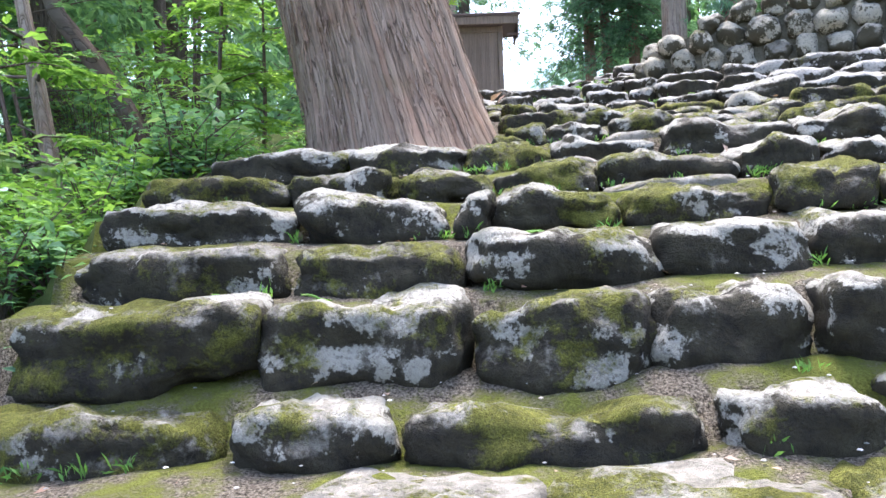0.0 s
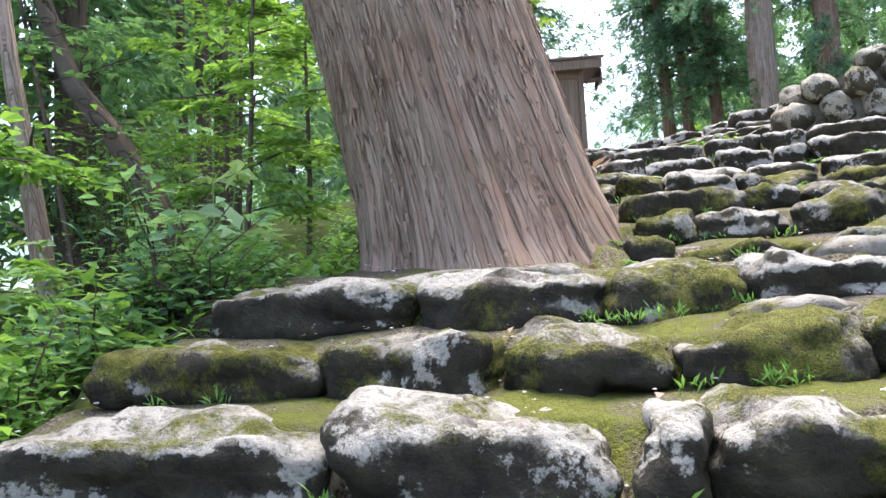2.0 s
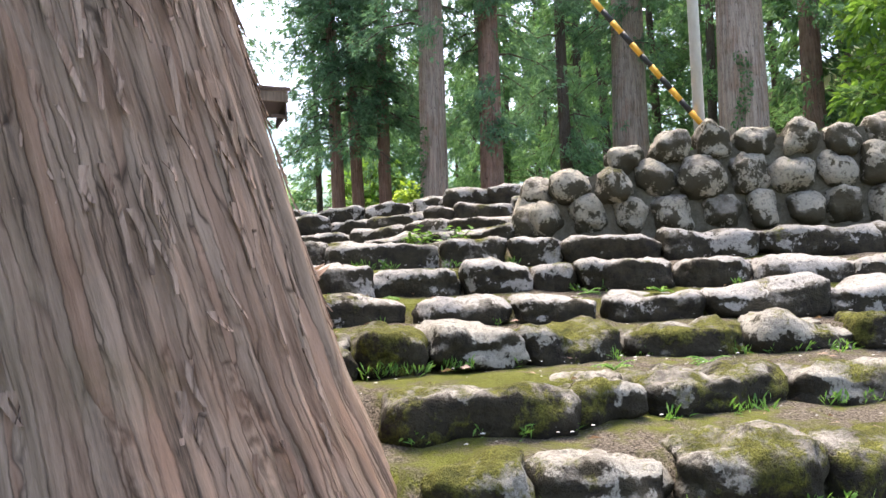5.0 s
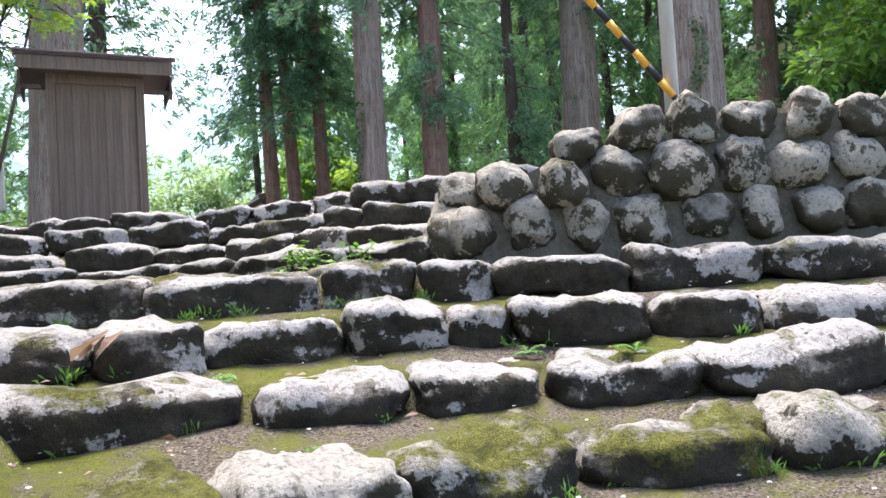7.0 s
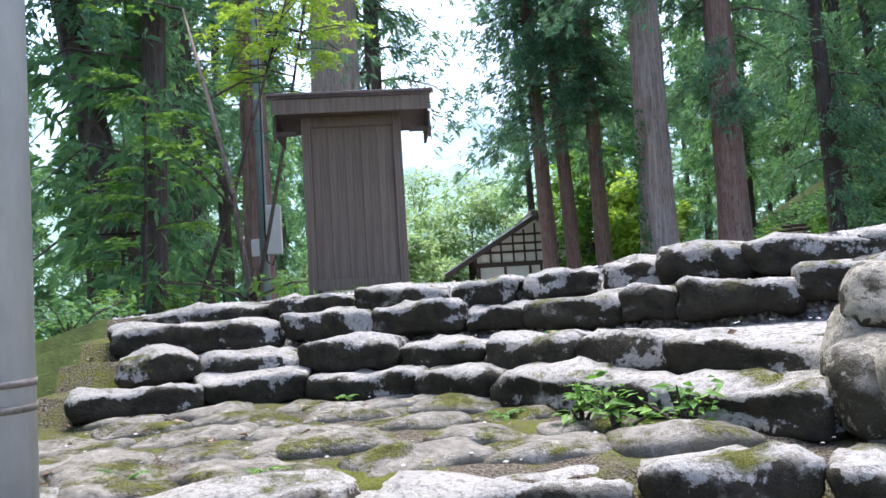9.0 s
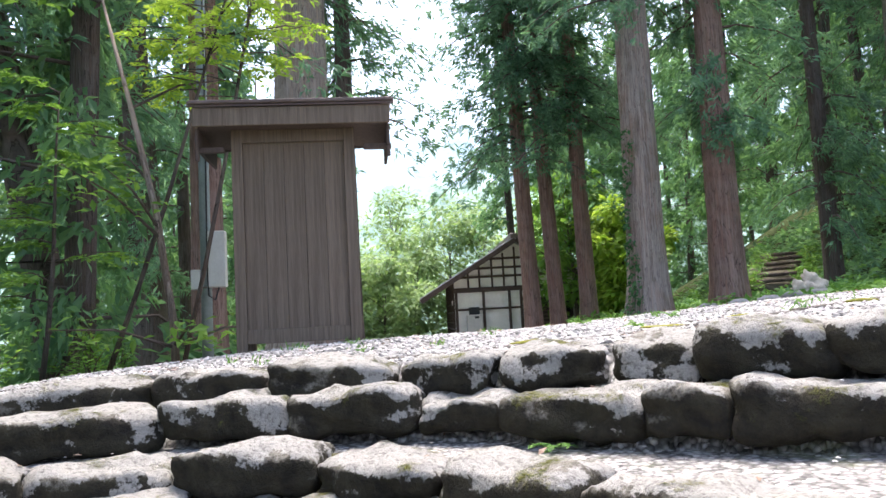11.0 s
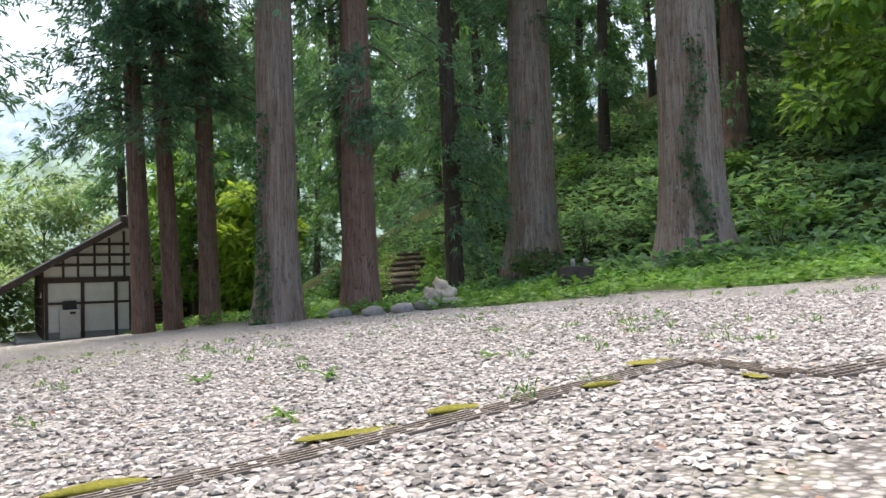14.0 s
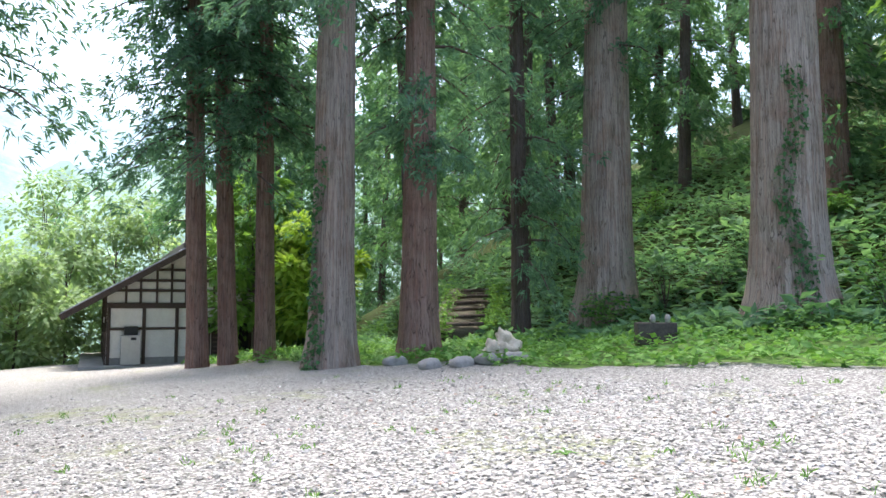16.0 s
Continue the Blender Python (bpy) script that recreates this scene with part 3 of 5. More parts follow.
steps_root = tagged(new("stone_steps"), "rough steps of rounded mossy stones with pale lichen", "steps", kind="structure")
rnd = random.Random(11)
for k, (h, pts) in enumerate(STEPS):
    path = along(pts)
    total = path[-1, 0]
    below = STEPS[k - 1][0] if k else 0.0
    cuts = CUTS.get(k)
    if cuts:
        marks = [float(np.interp(c, path[:, 1], path[:, 0])) for c in cuts if path[0, 1] <= c <= path[-1, 1]]
        marks = ([] if marks and marks[0] < 0.25 else [0.0]) + [m for m in marks if m < total - 0.25]
    else:
        marks = [0.0]
    while marks[-1] < total:
        marks.append(marks[-1] + rnd.uniform(0.5, 0.95))
    for a, b in zip(marks, marks[1:]):
        L = b - a
        pa = [np.interp(a, path[:, 0], path[:, i]) for i in (1, 2)]
        pb = [np.interp(min(b, total), path[:, 0], path[:, i]) for i in (1, 2)]
        cx, cy = (pa[0] + pb[0]) / 2, (pa[1] + pb[1]) / 2
        turn = math.degrees(math.atan2(pb[1] - pa[1], pb[0] - pa[0]))
        H = max(0.26 if k < 4 else 0.2, (h - below) * 0.88 + rnd.uniform(0.03, 0.08))
        D = rnd.uniform(0.42, 0.54) if k < 14 else rnd.uniform(0.34, 0.44)
        dz = rnd.uniform(-0.03, 0.02) + lift(k, cx) + (0.035 if k > 16 else 0.0)
        tx, ty = -math.sin(radians(turn)), math.cos(radians(turn))
        push = D * 0.5 - 0.08 + rnd.uniform(-0.03, 0.03)
        m = M_UPPER if k >= 12 else rnd.choice((M_STEP, M_STEP, M_MOSSY, M_MOSSY, M_PALE))
        me = stone_mesh("step_stone", L * (rnd.uniform(0.93, 1.0) if k < 14 else rnd.uniform(0.96, 1.03)), D, H, 100 * k + len(STONES), m, 12 if k < 14 else 9, rnd.uniform(3.6, 5.6) if k < 14 else rnd.uniform(4.5, 7.5), 0.07 if k < 12 else 0.055)
        ob = child("step_stone", me, steps_root, pose(cx + tx * push, cy + ty * push, h - H / 2 + dz - 0.01, rnd.uniform(-4, 4), rnd.uniform(-2, 2), turn + rnd.uniform(-3, 3)))
        STONES.append(ob)

# flat worn flagstones on the landing and the lower treads
for x, y, L, D in FLAGS:
    me = stone_mesh("flagstone", L, D, 0.12, int(x * 100 + y * 10), M_FLAGSTONE, 9, 5.0, 0.035)
    child("flagstone", me, steps_root, pose(x, y, height(x, y) - 0.025, rnd.uniform(-2, 2), rnd.uniform(-2, 2), rnd.uniform(-30, 30)))

# ---- retaining wall of round boulders ----
wall = tagged(new("boulder_wall"), "retaining wall of round lichen-spotted boulders set in mortar", "wall", kind="structure")
wdir = Vector((WALL_B[0] - WALL_A[0], WALL_B[1] - WALL_A[1], 0))
wlen = wdir.length
wdir.normalize()
wnorm = Vector((wdir.y, -wdir.x, 0))
wturn = math.degrees(math.atan2(wdir.y, wdir.x))


def wall_top(s):
    return float(np.interp(s, [0.0, 0.25, 0.6, 1.4, 2.4, 4.2], [3.78, 3.86, 4.1, 4.27, 4.38, 4.54]))


V, F, NS = [], [], 24
for i in range(NS + 1):
    s = wlen * i / NS
    p = Vector((*WALL_A, 0)) + wdir * s
    t = wall_top(s) - 0.1
    for off, z in ((0.09, 3.25), (0.0, t), (-0.45, t - 0.05), (-0.5, 3.25)):
        V.append((p.x + wnorm.x * off, p.y + wnorm.y * off, z))
for i in range(NS):
    for j in range(3):
        F.append((i * 4 + j, (i + 1) * 4 + j, (i + 1) * 4 + j + 1, i * 4 + j + 1))
F += [(0, 1, 2, 3), tuple(NS * 4 + j for j in (3, 2, 1, 0))]
child("mortar", mesh_from("mortar", V, F, plain_noise("rough_mortar", (0.045, 0.042, 0.026), (0.17, 0.155, 0.115), 6, 0.95, 1.0, 0.05)), wall)
for row in range(4):
    s = 0.02 + (0.19 if row % 2 else 0.0)
    while s < wlen:
        d = rnd.uniform(0.33, 0.41)
        z = 3.58 + 0.025 * s + row * 0.3 + rnd.uniform(-0.03, 0.03)
        if z < wall_top(s + d / 2) + 0.03:
            p = Vector((*WALL_A, 0)) + wdir * (s + d / 2) + wnorm * (0.03 - row * 0.035)
            me = stone_mesh("boulder", d * rnd.uniform(0.8, 0.95), rnd.uniform(0.3, 0.4), rnd.uniform(0.3, 0.36), 5000 + int(s * 100) + row * 977, M_BOULDER, 9, rnd.uniform(2.2, 3.1), 0.06)
            child("boulder", me, wall, pose(p.x, p.y, min(z, wall_top(s + d / 2) - 0.07), rnd.uniform(-14, 14), rnd.uniform(-14, 14), wturn + rnd.uniform(-18, 18)))
        s += d

for x, y, z, d, hh in ((2.86, 10.2, 3.58, 0.32, 0.36), (2.98, 10.36, 3.68, 0.34, 0.4), (3.1, 10.5, 3.62, 0.34, 0.4), (3.02, 10.3, 3.86, 0.3, 0.26)):
    child("boulder", stone_mesh("boulder", d, d, hh, int(x * 1000 + y * 77), M_BOULDER, 9, 2.3, 0.04), wall, pose(x, y, z, 5, 8, 40))


# ---- trees ----
def trunk_mesh(name, profile, lean, seed, material, sides=64, rings=40, ridge=0.02, flute=0.06):
    """A tapered trunk with a fluted, flaring foot and ridged bark. profile: (height, radius) pairs; lean: metres sideways at the top."""
    hs, rs = [p[0] for p in profile], [p[1] for p in profile]
    top, V, F = hs[-1], [], []
    o = Vector((seed * 3.7, seed * 1.3, 0))
    for i in range(rings + 1):
        u = i / rings
        z = hs[0] + (top - hs[0]) * (u ** 1.35)
        f = max(0.0, z) / top
        r0 = float(np.interp(z, hs, rs))
        for k in range(sides):
            a = 2 * math.pi * k / sides
            c, s = math.cos(a), math.sin(a)
            w = noise.noise(Vector((c * 1.6, s * 1.6, z * 0.12)) + o) * flute * (1.0 + 1.6 * math.exp(-max(z, 0) * 1.1))
            b = noise.noise(Vector((c * 13, s * 13, z * 0.4)) + o)
            b2 = noise.noise(Vector((c * 31, s * 31, z * 1.2)) + o)
            r = r0 * (1 + w) + ridge * (abs(b) * 1.6 - 0.5) + ridge * 0.5 * b2
            V.append((c * r + lean[0] * f, s * r + lean[1] * f, z))
    for i in range(rings):
        for k in range(sides):
            q = (k + 1) % sides
            F.append((i * sides + k, i * sides + q, (i + 1) * sides + q, (i + 1) * sides + k))
    F.append(tuple(rings * sides + k for k in range(sides)))
    return mesh_from(name, V, F, material, True)


def spray_mesh(name, centres, material, seed, leaf=0.22, width=0.05, blades=6, droop=0.5, spread=0.5):
    """Foliage: at each (place, direction) a fan of narrow blades, each a bent strip of its own."""
    g = np.random.default_rng(seed)
    V, F = [], []
    for p, d in centres:
        d = np.array(d, float)
        d /= np.linalg.norm(d) + 1e-9
        for _ in range(blades):
            v = d + g.normal(0, spread, 3)
            v[2] -= droop * 0.4
            v /= np.linalg.norm(v) + 1e-9
            s = np.cross(v, g.normal(0, 1, 3))
            s /= np.linalg.norm(s) + 1e-9
            ln, w = leaf * g.uniform(0.6, 1.3), width * g.uniform(0.7, 1.3)
            a = np.array(p) + g.normal(0, leaf * 0.25, 3)
            mid = a + v * ln * 0.55
            tip = a + v * ln + np.array((0, 0, -droop * ln * 0.3))
            k = len(V)
            V += [a, mid + s * w, tip, mid - s * w]
            F.append((k, k + 1, k + 2, k + 3))
    return mesh_from(name, V, F, material)


def cedar(x, y, radius, tall, clear, lean=(0, 0), bark=None, seed=1, crown=2.4, tufts=900, foot=1.5, sides=48, label="tall old cedar with straight trunk and dark drooping foliage"):
    """A cedar: flared trunk, drooping limbs from the height clear upwards, and sprays of needles along them."""
    bark = bark or M_BARKGREY
    r = random.Random(seed)
    z0 = height(x, y)
    root = tagged(new("cedar_tree"), label, "tree", "cedars round the court")
    root.matrix_basis = pose(x, y, z0)
    prof = [(-0.6, radius * foot * 1.05), (0.0, radius * foot), (0.35, radius * (1 + (foot - 1) * 0.62)), (1.0, radius * (1 + (foot - 1) * 0.3)), (2.4, radius * 1.02), (tall * 0.5, radius * 0.72), (tall, radius * 0.12)]
    child("trunk", trunk_mesh("trunk", prof, lean, seed, bark, sides, 34, 0.018 if radius > 0.4 else 0.01), root)
    V, F, cs = [], [], []
    n = int(tufts / 40)
    for i in range(n):
        u = i / n
        z = clear + (tall - clear) * u
        reach = crown * (1.0 - 0.75 * u) * r.uniform(0.55, 1.15)
        a = r.uniform(0, 2 * math.pi)
        c, s = math.cos(a), math.sin(a)
        f = z / tall
        bx, by = lean[0] * f, lean[1] * f
        pts = [(bx + c * reach * q, by + s * reach * q, z + reach * (0.12 * q - 0.55 * q * q)) for q in (0.0, 0.3, 0.65, 1.0)]
        tv, tf = tube(pts, [0.05, 0.035, 0.02, 0.008], 5, False)
        o = len(V)
        V += tv
        F += [tuple(w + o for w in q) for q in tf]
        for _ in range(40):
            q = r.uniform(0.15, 1.05)
            jit = 0.12 + 0.2 * q
            cs.append(((bx + c * reach * q + r.gauss(0, jit), by + s * reach * q + r.gauss(0, jit), z + reach * (0.12 * q - 0.55 * q * q) + r.gauss(-0.12, 0.22)), (c + r.gauss(0, 0.5), s + r.gauss(0, 0.5), r.uniform(-0.7, 0.35))))
    if V:
        child("limbs", mesh_from("limbs", V, F, M_BARKDARK, True), root)
        tagged(child("foliage", spray_mesh("foliage", cs, M_CEDAR, seed, 0.24, 0.026, 9, 0.6), root), kind="stuff")
    return root


# the huge trunk beside the steps
BX, BY = -0.27, 7.55
bz = 1.95
big = tagged(new("cedar_tree"), "huge old cedar with shaggy fibrous grey-brown bark", "tree", "cedars round the court")
big.matrix_basis = pose(BX, BY, bz)
child("trunk", trunk_mesh("trunk", [(-0.6, 1.24), (0.0, 1.11), (0.25, 1.0), (0.7, 0.91), (1.3, 0.87), (2.5, 0.83), (6, 0.76), (16, 0.5), (26, 0.1)], (-6.3, 0.6), 5.0, M_BARK, 300, 260, 0.03, 0.045), big)
# peeling strips of bark
rb = random.Random(4)
V, F = [], []
for i in range(760):
    a, z = rb.uniform(math.pi, 2.0 * math.pi), rb.uniform(0.1, 5.0)
    r0 = float(np.interp(z, [0, 0.25, 0.7, 1.3, 2.5, 6], [1.06, 0.97, 0.9, 0.86, 0.82, 0.76])) + 0.008
    ln, wd = rb.uniform(0.06, 0.34), rb.uniform(0.005, 0.016)
    peel = rb.uniform(0.005, 0.03)
    o = len(V)
    for q in range(4):
        u = q / 3
        zz = z - ln * u
        rr = r0 + peel * u * u + 0.012
        for e in (-1, 1):
            aa = a + e * wd * (1 - 0.5 * u) / r0 + 0.02 * math.sin(u * 3 + i)
            for dr in (0.0, 0.006):
                V.append((math.cos(aa) * (rr + dr) - 6.3 * zz / 26, math.sin(aa) * (rr + dr) + 0.6 * zz / 26, zz))
    for q in range(3):
        b = o + q * 4
        F += [(b, b + 4, b + 6, b + 2), (b + 1, b + 3, b + 7, b + 5), (b, b + 1, b + 5, b + 4), (b + 2, b + 6, b + 7, b + 3)]
tagged(child("bark_strips", mesh_from("bark_strips", V, F, bark_material("peeled_bark", (0.14, 0.09, 0.065), (0.36, 0.27, 0.21), 11)), big), kind="stuff")
cs = [((rb.gauss(-2.5, 2.2), rb.gauss(0.5, 2.0), rb.uniform(8, 22)), (rb.gauss(0, 1), rb.gauss(0, 1), -0.3)) for _ in range(160)]
tagged(child("foliage", spray_mesh("foliage", cs, M_CEDAR, 8, 0.5, 0.07, 7, 0.7), big), kind="stuff")

# cedars round the court: place, radius, height, lowest limb, lean, bark
for i, (x, y, r, tall, clear, lean, bark) in enumerate(CEDARS):
    cedar(x, y, r, tall, clear, lean, bark, 20 + i, 4.0 if y > 34 else 3.1, 3800 if y > 34 else 2900, 1.45 if r > 0.4 else 1.25)


# ---- forest behind: dark cedars on the slopes ----
def forest_tree(seed, clear):
    root = tagged(new("forest_tree"), "dark cedar standing close among others on the slope", "tree", "trees of the forest")
    r = random.Random(seed)
    tall = 22.0
    child("trunk", trunk_mesh("trunk", [(-1.2, 0.34), (0, 0.32), (1, 0.25), (12, 0.17), (tall, 0.03)], (r.uniform(-1, 1), r.uniform(-1, 1)), seed, M_BARKDARK, 14, 14, 0.008), root)
    V, F, cs = [], [], []
    for i in range(46):
        u = i / 46
        z = clear + (tall - clear) * u
        reach = 2.9 * (1 - 0.7 * u) * r.uniform(0.5, 1.15)
        a = r.uniform(0, 6.283)
        c, s = math.cos(a), math.sin(a)
        tv, tf = tube([(0, 0, z), (c * reach * 0.5, s * reach * 0.5, z), (c * reach, s * reach, z - 0.4 * reach)], [0.04, 0.025, 0.008], 4, False)
        o = len(V)
        V += tv
        F += [tuple(w + o for w in q) for q in tf]
        for _ in range(24):
            q = r.uniform(0.2, 1.05)
            cs.append(((c * reach * q + r.gauss(0, 0.25), s * reach * q + r.gauss(0, 0.25), z - 0.4 * reach * q * q + r.gauss(-0.15, 0.25)), (c, s, r.uniform(-0.7, 0.3))))
    tagged(child("limbs", mesh_from("limbs", V, F, M_BARKDARK, True), root), kind="stuff")
    tagged(child("foliage", spray_mesh("foliage", cs, M_DARKLEAF, seed, 0.34, 0.052, 8, 0.6), root), kind="stuff")
    return root


protos = [forest_tree(201, 1.0), forest_tree(202, 2.5), forest_tree(203, 4.5)]
rf = random.Random(77)
spots = []


def plant(x, y, gap=2.3):
    if all((x - a) ** 2 + (y - b) ** 2 > gap * gap for a, b in spots):
        spots.append((x, y))


for x, y in ((-6.6, 12.5), (-6.0, 17.0), (-7.6, 15.0), (-5.5, 19.0), (-3.0, 21.5), (12.0, 46.5), (15.0, 45.0), (17.5, 41.0), (20.0, 44.5), (10.2, 51.0), (14.0, 51.0), (23.0, 38.0), (26.5, 34.0), (29.0, 30.0), (30.0, 39.0), (33.0, 27.0), (31.0, 22.5), (35.0, 33.0)):
    plant(x, y)
for _ in range(700):
    x, y = rf.uniform(-24, 46), rf.uniform(7, 72)
    s = x - forest_edge(y)
    left = x < left_edge(y) - 4.2 and not (y < 30 and x < -8) and not (y > 30 and x > -4 + 0.02 * y) and not (y < 14 and x > -9) and not (x < -14 and y < 12)
    right = s > 7.5 and y > 15 and not (s < 11 and y < 27)
    back = y > 54 and x > 12
    if (left or right or back) and len(spots) < 84:
        plant(x, y, 2.6)
for i, (x, y) in enumerate(spots):
    m = pose(x, y, height(x, y) - 0.1, 0, 0, rf.uniform(0, 360))
    if i < 3:
        protos[i].matrix_basis = m
    else:
        copy_thing(protos[rf.choice((0, 0, 1, 1, 2))], m)


# ---- bushes, ferns and low leaves ----
def leaf_mesh(name, places, material, seed, size=0.12, ratio=0.42, flat=0.5):
    """Broad leaves: each a pointed blade of four faces folded along its midrib. places: points with an outward direction."""
    g = np.random.default_rng(seed)
    V, F = [], []
    for p, d in places:
        v = np.array(d, float) + g.normal(0, 0.35, 3)
        v[2] *= 1 - flat
        v /= np.linalg.norm(v) + 1e-9
        s = np.cross(v, (0, 0, 1.0) + g.normal(0, 0.35, 3))
        s /= np.linalg.norm(s) + 1e-9
        u = np.cross(s, v)
        ln = size * g.uniform(0.6, 1.35)
        w = ln * ratio
        a = np.array(p, float)
        k = len(V)
        V += [a, a + v * ln * 0.4 + s * w * 0.5 + u * w * 0.12, a + v * ln * 0.5 - u * 0.02 * ln, a + v * ln * 0.4 - s * w * 0.5 + u * w * 0.12, a + v * ln - u * ln * 0.16]
        F += [(k, k + 1, k + 2), (k, k + 2, k + 3), (k + 1, k + 4, k + 2), (k + 2, k + 4, k + 3)]
    return mesh_from(name, V, F, material)


def bush(x, y, radius, tall, material, seed, leaves=260, size=0.12, label="leafy green undergrowth bush"):
    """Thin stems that fan out, with leaves along them."""
    r = random.Random(seed)
    root = tagged(new("bush"), label, "bush", "bushes in the undergrowth")
    root.matrix_basis = pose(x, y, height(x, y) - 0.05)
    V, F, pl_ = [], [], []
    stems = max(5, int(leaves / 26))
    for i in range(stems):
        a, lean = r.uniform(0, 6.283), r.uniform(0.15, 1.0)
        tip = Vector((math.cos(a) * radius * lean, math.sin(a) * radius * lean, tall * r.uniform(0.45, 1.0)))
        pts = [Vector((0, 0, 0)), Vector((tip.x * 0.4, tip.y * 0.4, tip.z * 0.65)), tip]
        tv, tf = tube(pts, [0.012, 0.008, 0.003], 4, False)
        o = len(V)
        V += tv
        F += [tuple(w + o for w in q) for q in tf]
        for _ in range(int(leaves / stems)):
            u = r.uniform(0.3, 1.0)
            p = pts[1].lerp(pts[2], (u - 0.3) / 0.7)
            d = (r.gauss(0, 1), r.gauss(0, 1), r.uniform(-0.2, 0.5))
            pl_.append(((p.x + r.gauss(0, 0.12 * radius), p.y + r.gauss(0, 0.12 * radius), max(0.02, p.z + r.gauss(0, 0.1 * tall))), d))
    tagged(child("stems", mesh_from("stems", V, F, M_BARKDARK, True), root), kind="stuff")
    tagged(child("leaves", leaf_mesh("leaves", pl_, material, seed, size), root), kind="stuff")
    return root


def fronds(x, y, z, count, length, material, seed, tilt=0.5, label="feathery green fern growing beside the steps", face=None):
    """A clump of pinnate fronds: a curved rib with pairs of leaflets."""
    r = random.Random(seed)
    root = tagged(new("fern"), label, "fern", "ferns and seedlings")
    root.matrix_basis = pose(x, y, z)
    V, F, pl_ = [], [], []
    for i in range(count):
        a = r.uniform(0, 6.283) if face is None else face + r.gauss(0, 0.7)
        ln, up = length * r.uniform(0.7, 1.2), tilt * r.uniform(0.5, 1.3)
        c, s = math.cos(a), math.sin(a)
        pts = []
        for q in range(7):
            u = q / 6
            pts.append(Vector((c * ln * u, s * ln * u, ln * (up * u - 0.55 * u * u))))
        tv, tf = tube(pts, [0.006 * (1 - 0.12 * q) for q in range(7)], 4, False)
        o = len(V)
        V += tv
        F += [tuple(w + o for w in q) for q in tf]
        for q in range(12):
            u = 0.15 + 0.85 * q / 11
            j = min(5, int(u * 6))
            p = pts[j].lerp(pts[j + 1], u * 6 - j)
            for e in (-1, 1):
                pl_.append(((p.x, p.y, p.z), (-s * e + c * 0.5, c * e + s * 0.5, 0.0)))
    tagged(child("ribs", mesh_from("ribs", V, F, M_FERN, True), root), kind="stuff")
    tagged(child("leaflets", leaf_mesh("leaflets", pl_, material, seed, length * 0.24, 0.34, 0.7), root), kind="stuff")
    return root


rv = random.Random(31)
for i in range(84):
    y = rv.uniform(2.0, 9.5)
    x = left_edge(y) - 0.12 - abs(rv.gauss(0, 1.5 if i < 50 else 0.4))
    bush(x, y, rv.uniform(0.35, 0.7), rv.uniform(0.35, 0.9), rv.choice((M_LEAF, M_FERN, M_LEAF, M_DARKLEAF)), 300 + i, 230, rv.uniform(0.07, 0.13))
for i in range(26):
    y = rv.uniform(10, 24)
    x = left_edge(y) - 0.4 - abs(rv.gauss(0, 1.6))
    bush(x, y, rv.uniform(0.3, 0.6), rv.uniform(0.25, 0.8), rv.choice((M_DARKLEAF, M_FERN, M_LEAF)), 400 + i, 220, 0.09)
for i in range(14):
    y = rv.uniform(5.5, 13)
    x = left_edge(y) - rv.uniform(2.5, 7)
    bush(x, y, rv.uniform(0.8, 1.5), rv.uniform(1.5, 3.6), rv.choice((M_LEAF, M_LEAF, M_DARKLEAF)), 500 + i, 700, 0.085, "tall dark leafy shrub under the trees")
for i in range(16):
    y = rv.uniform(2.6, 7.0)
    fronds(left_edge(y) - rv.uniform(0.1, 1.2), y, height(left_edge(y) - 0.6, y) + rv.uniform(0, 0.2), 6, rv.uniform(0.35, 0.6), M_FERN, 600 + i)


for i in range(26):
    bush(rv.uniform(-3.4, -1.55), rv.uniform(5.9, 8.8), rv.uniform(0.3, 0.6), rv.uniform(0.35, 0.8), M_LEAF if i % 3 else M_FERN, 660 + i, 240, rv.uniform(0.08, 0.15))


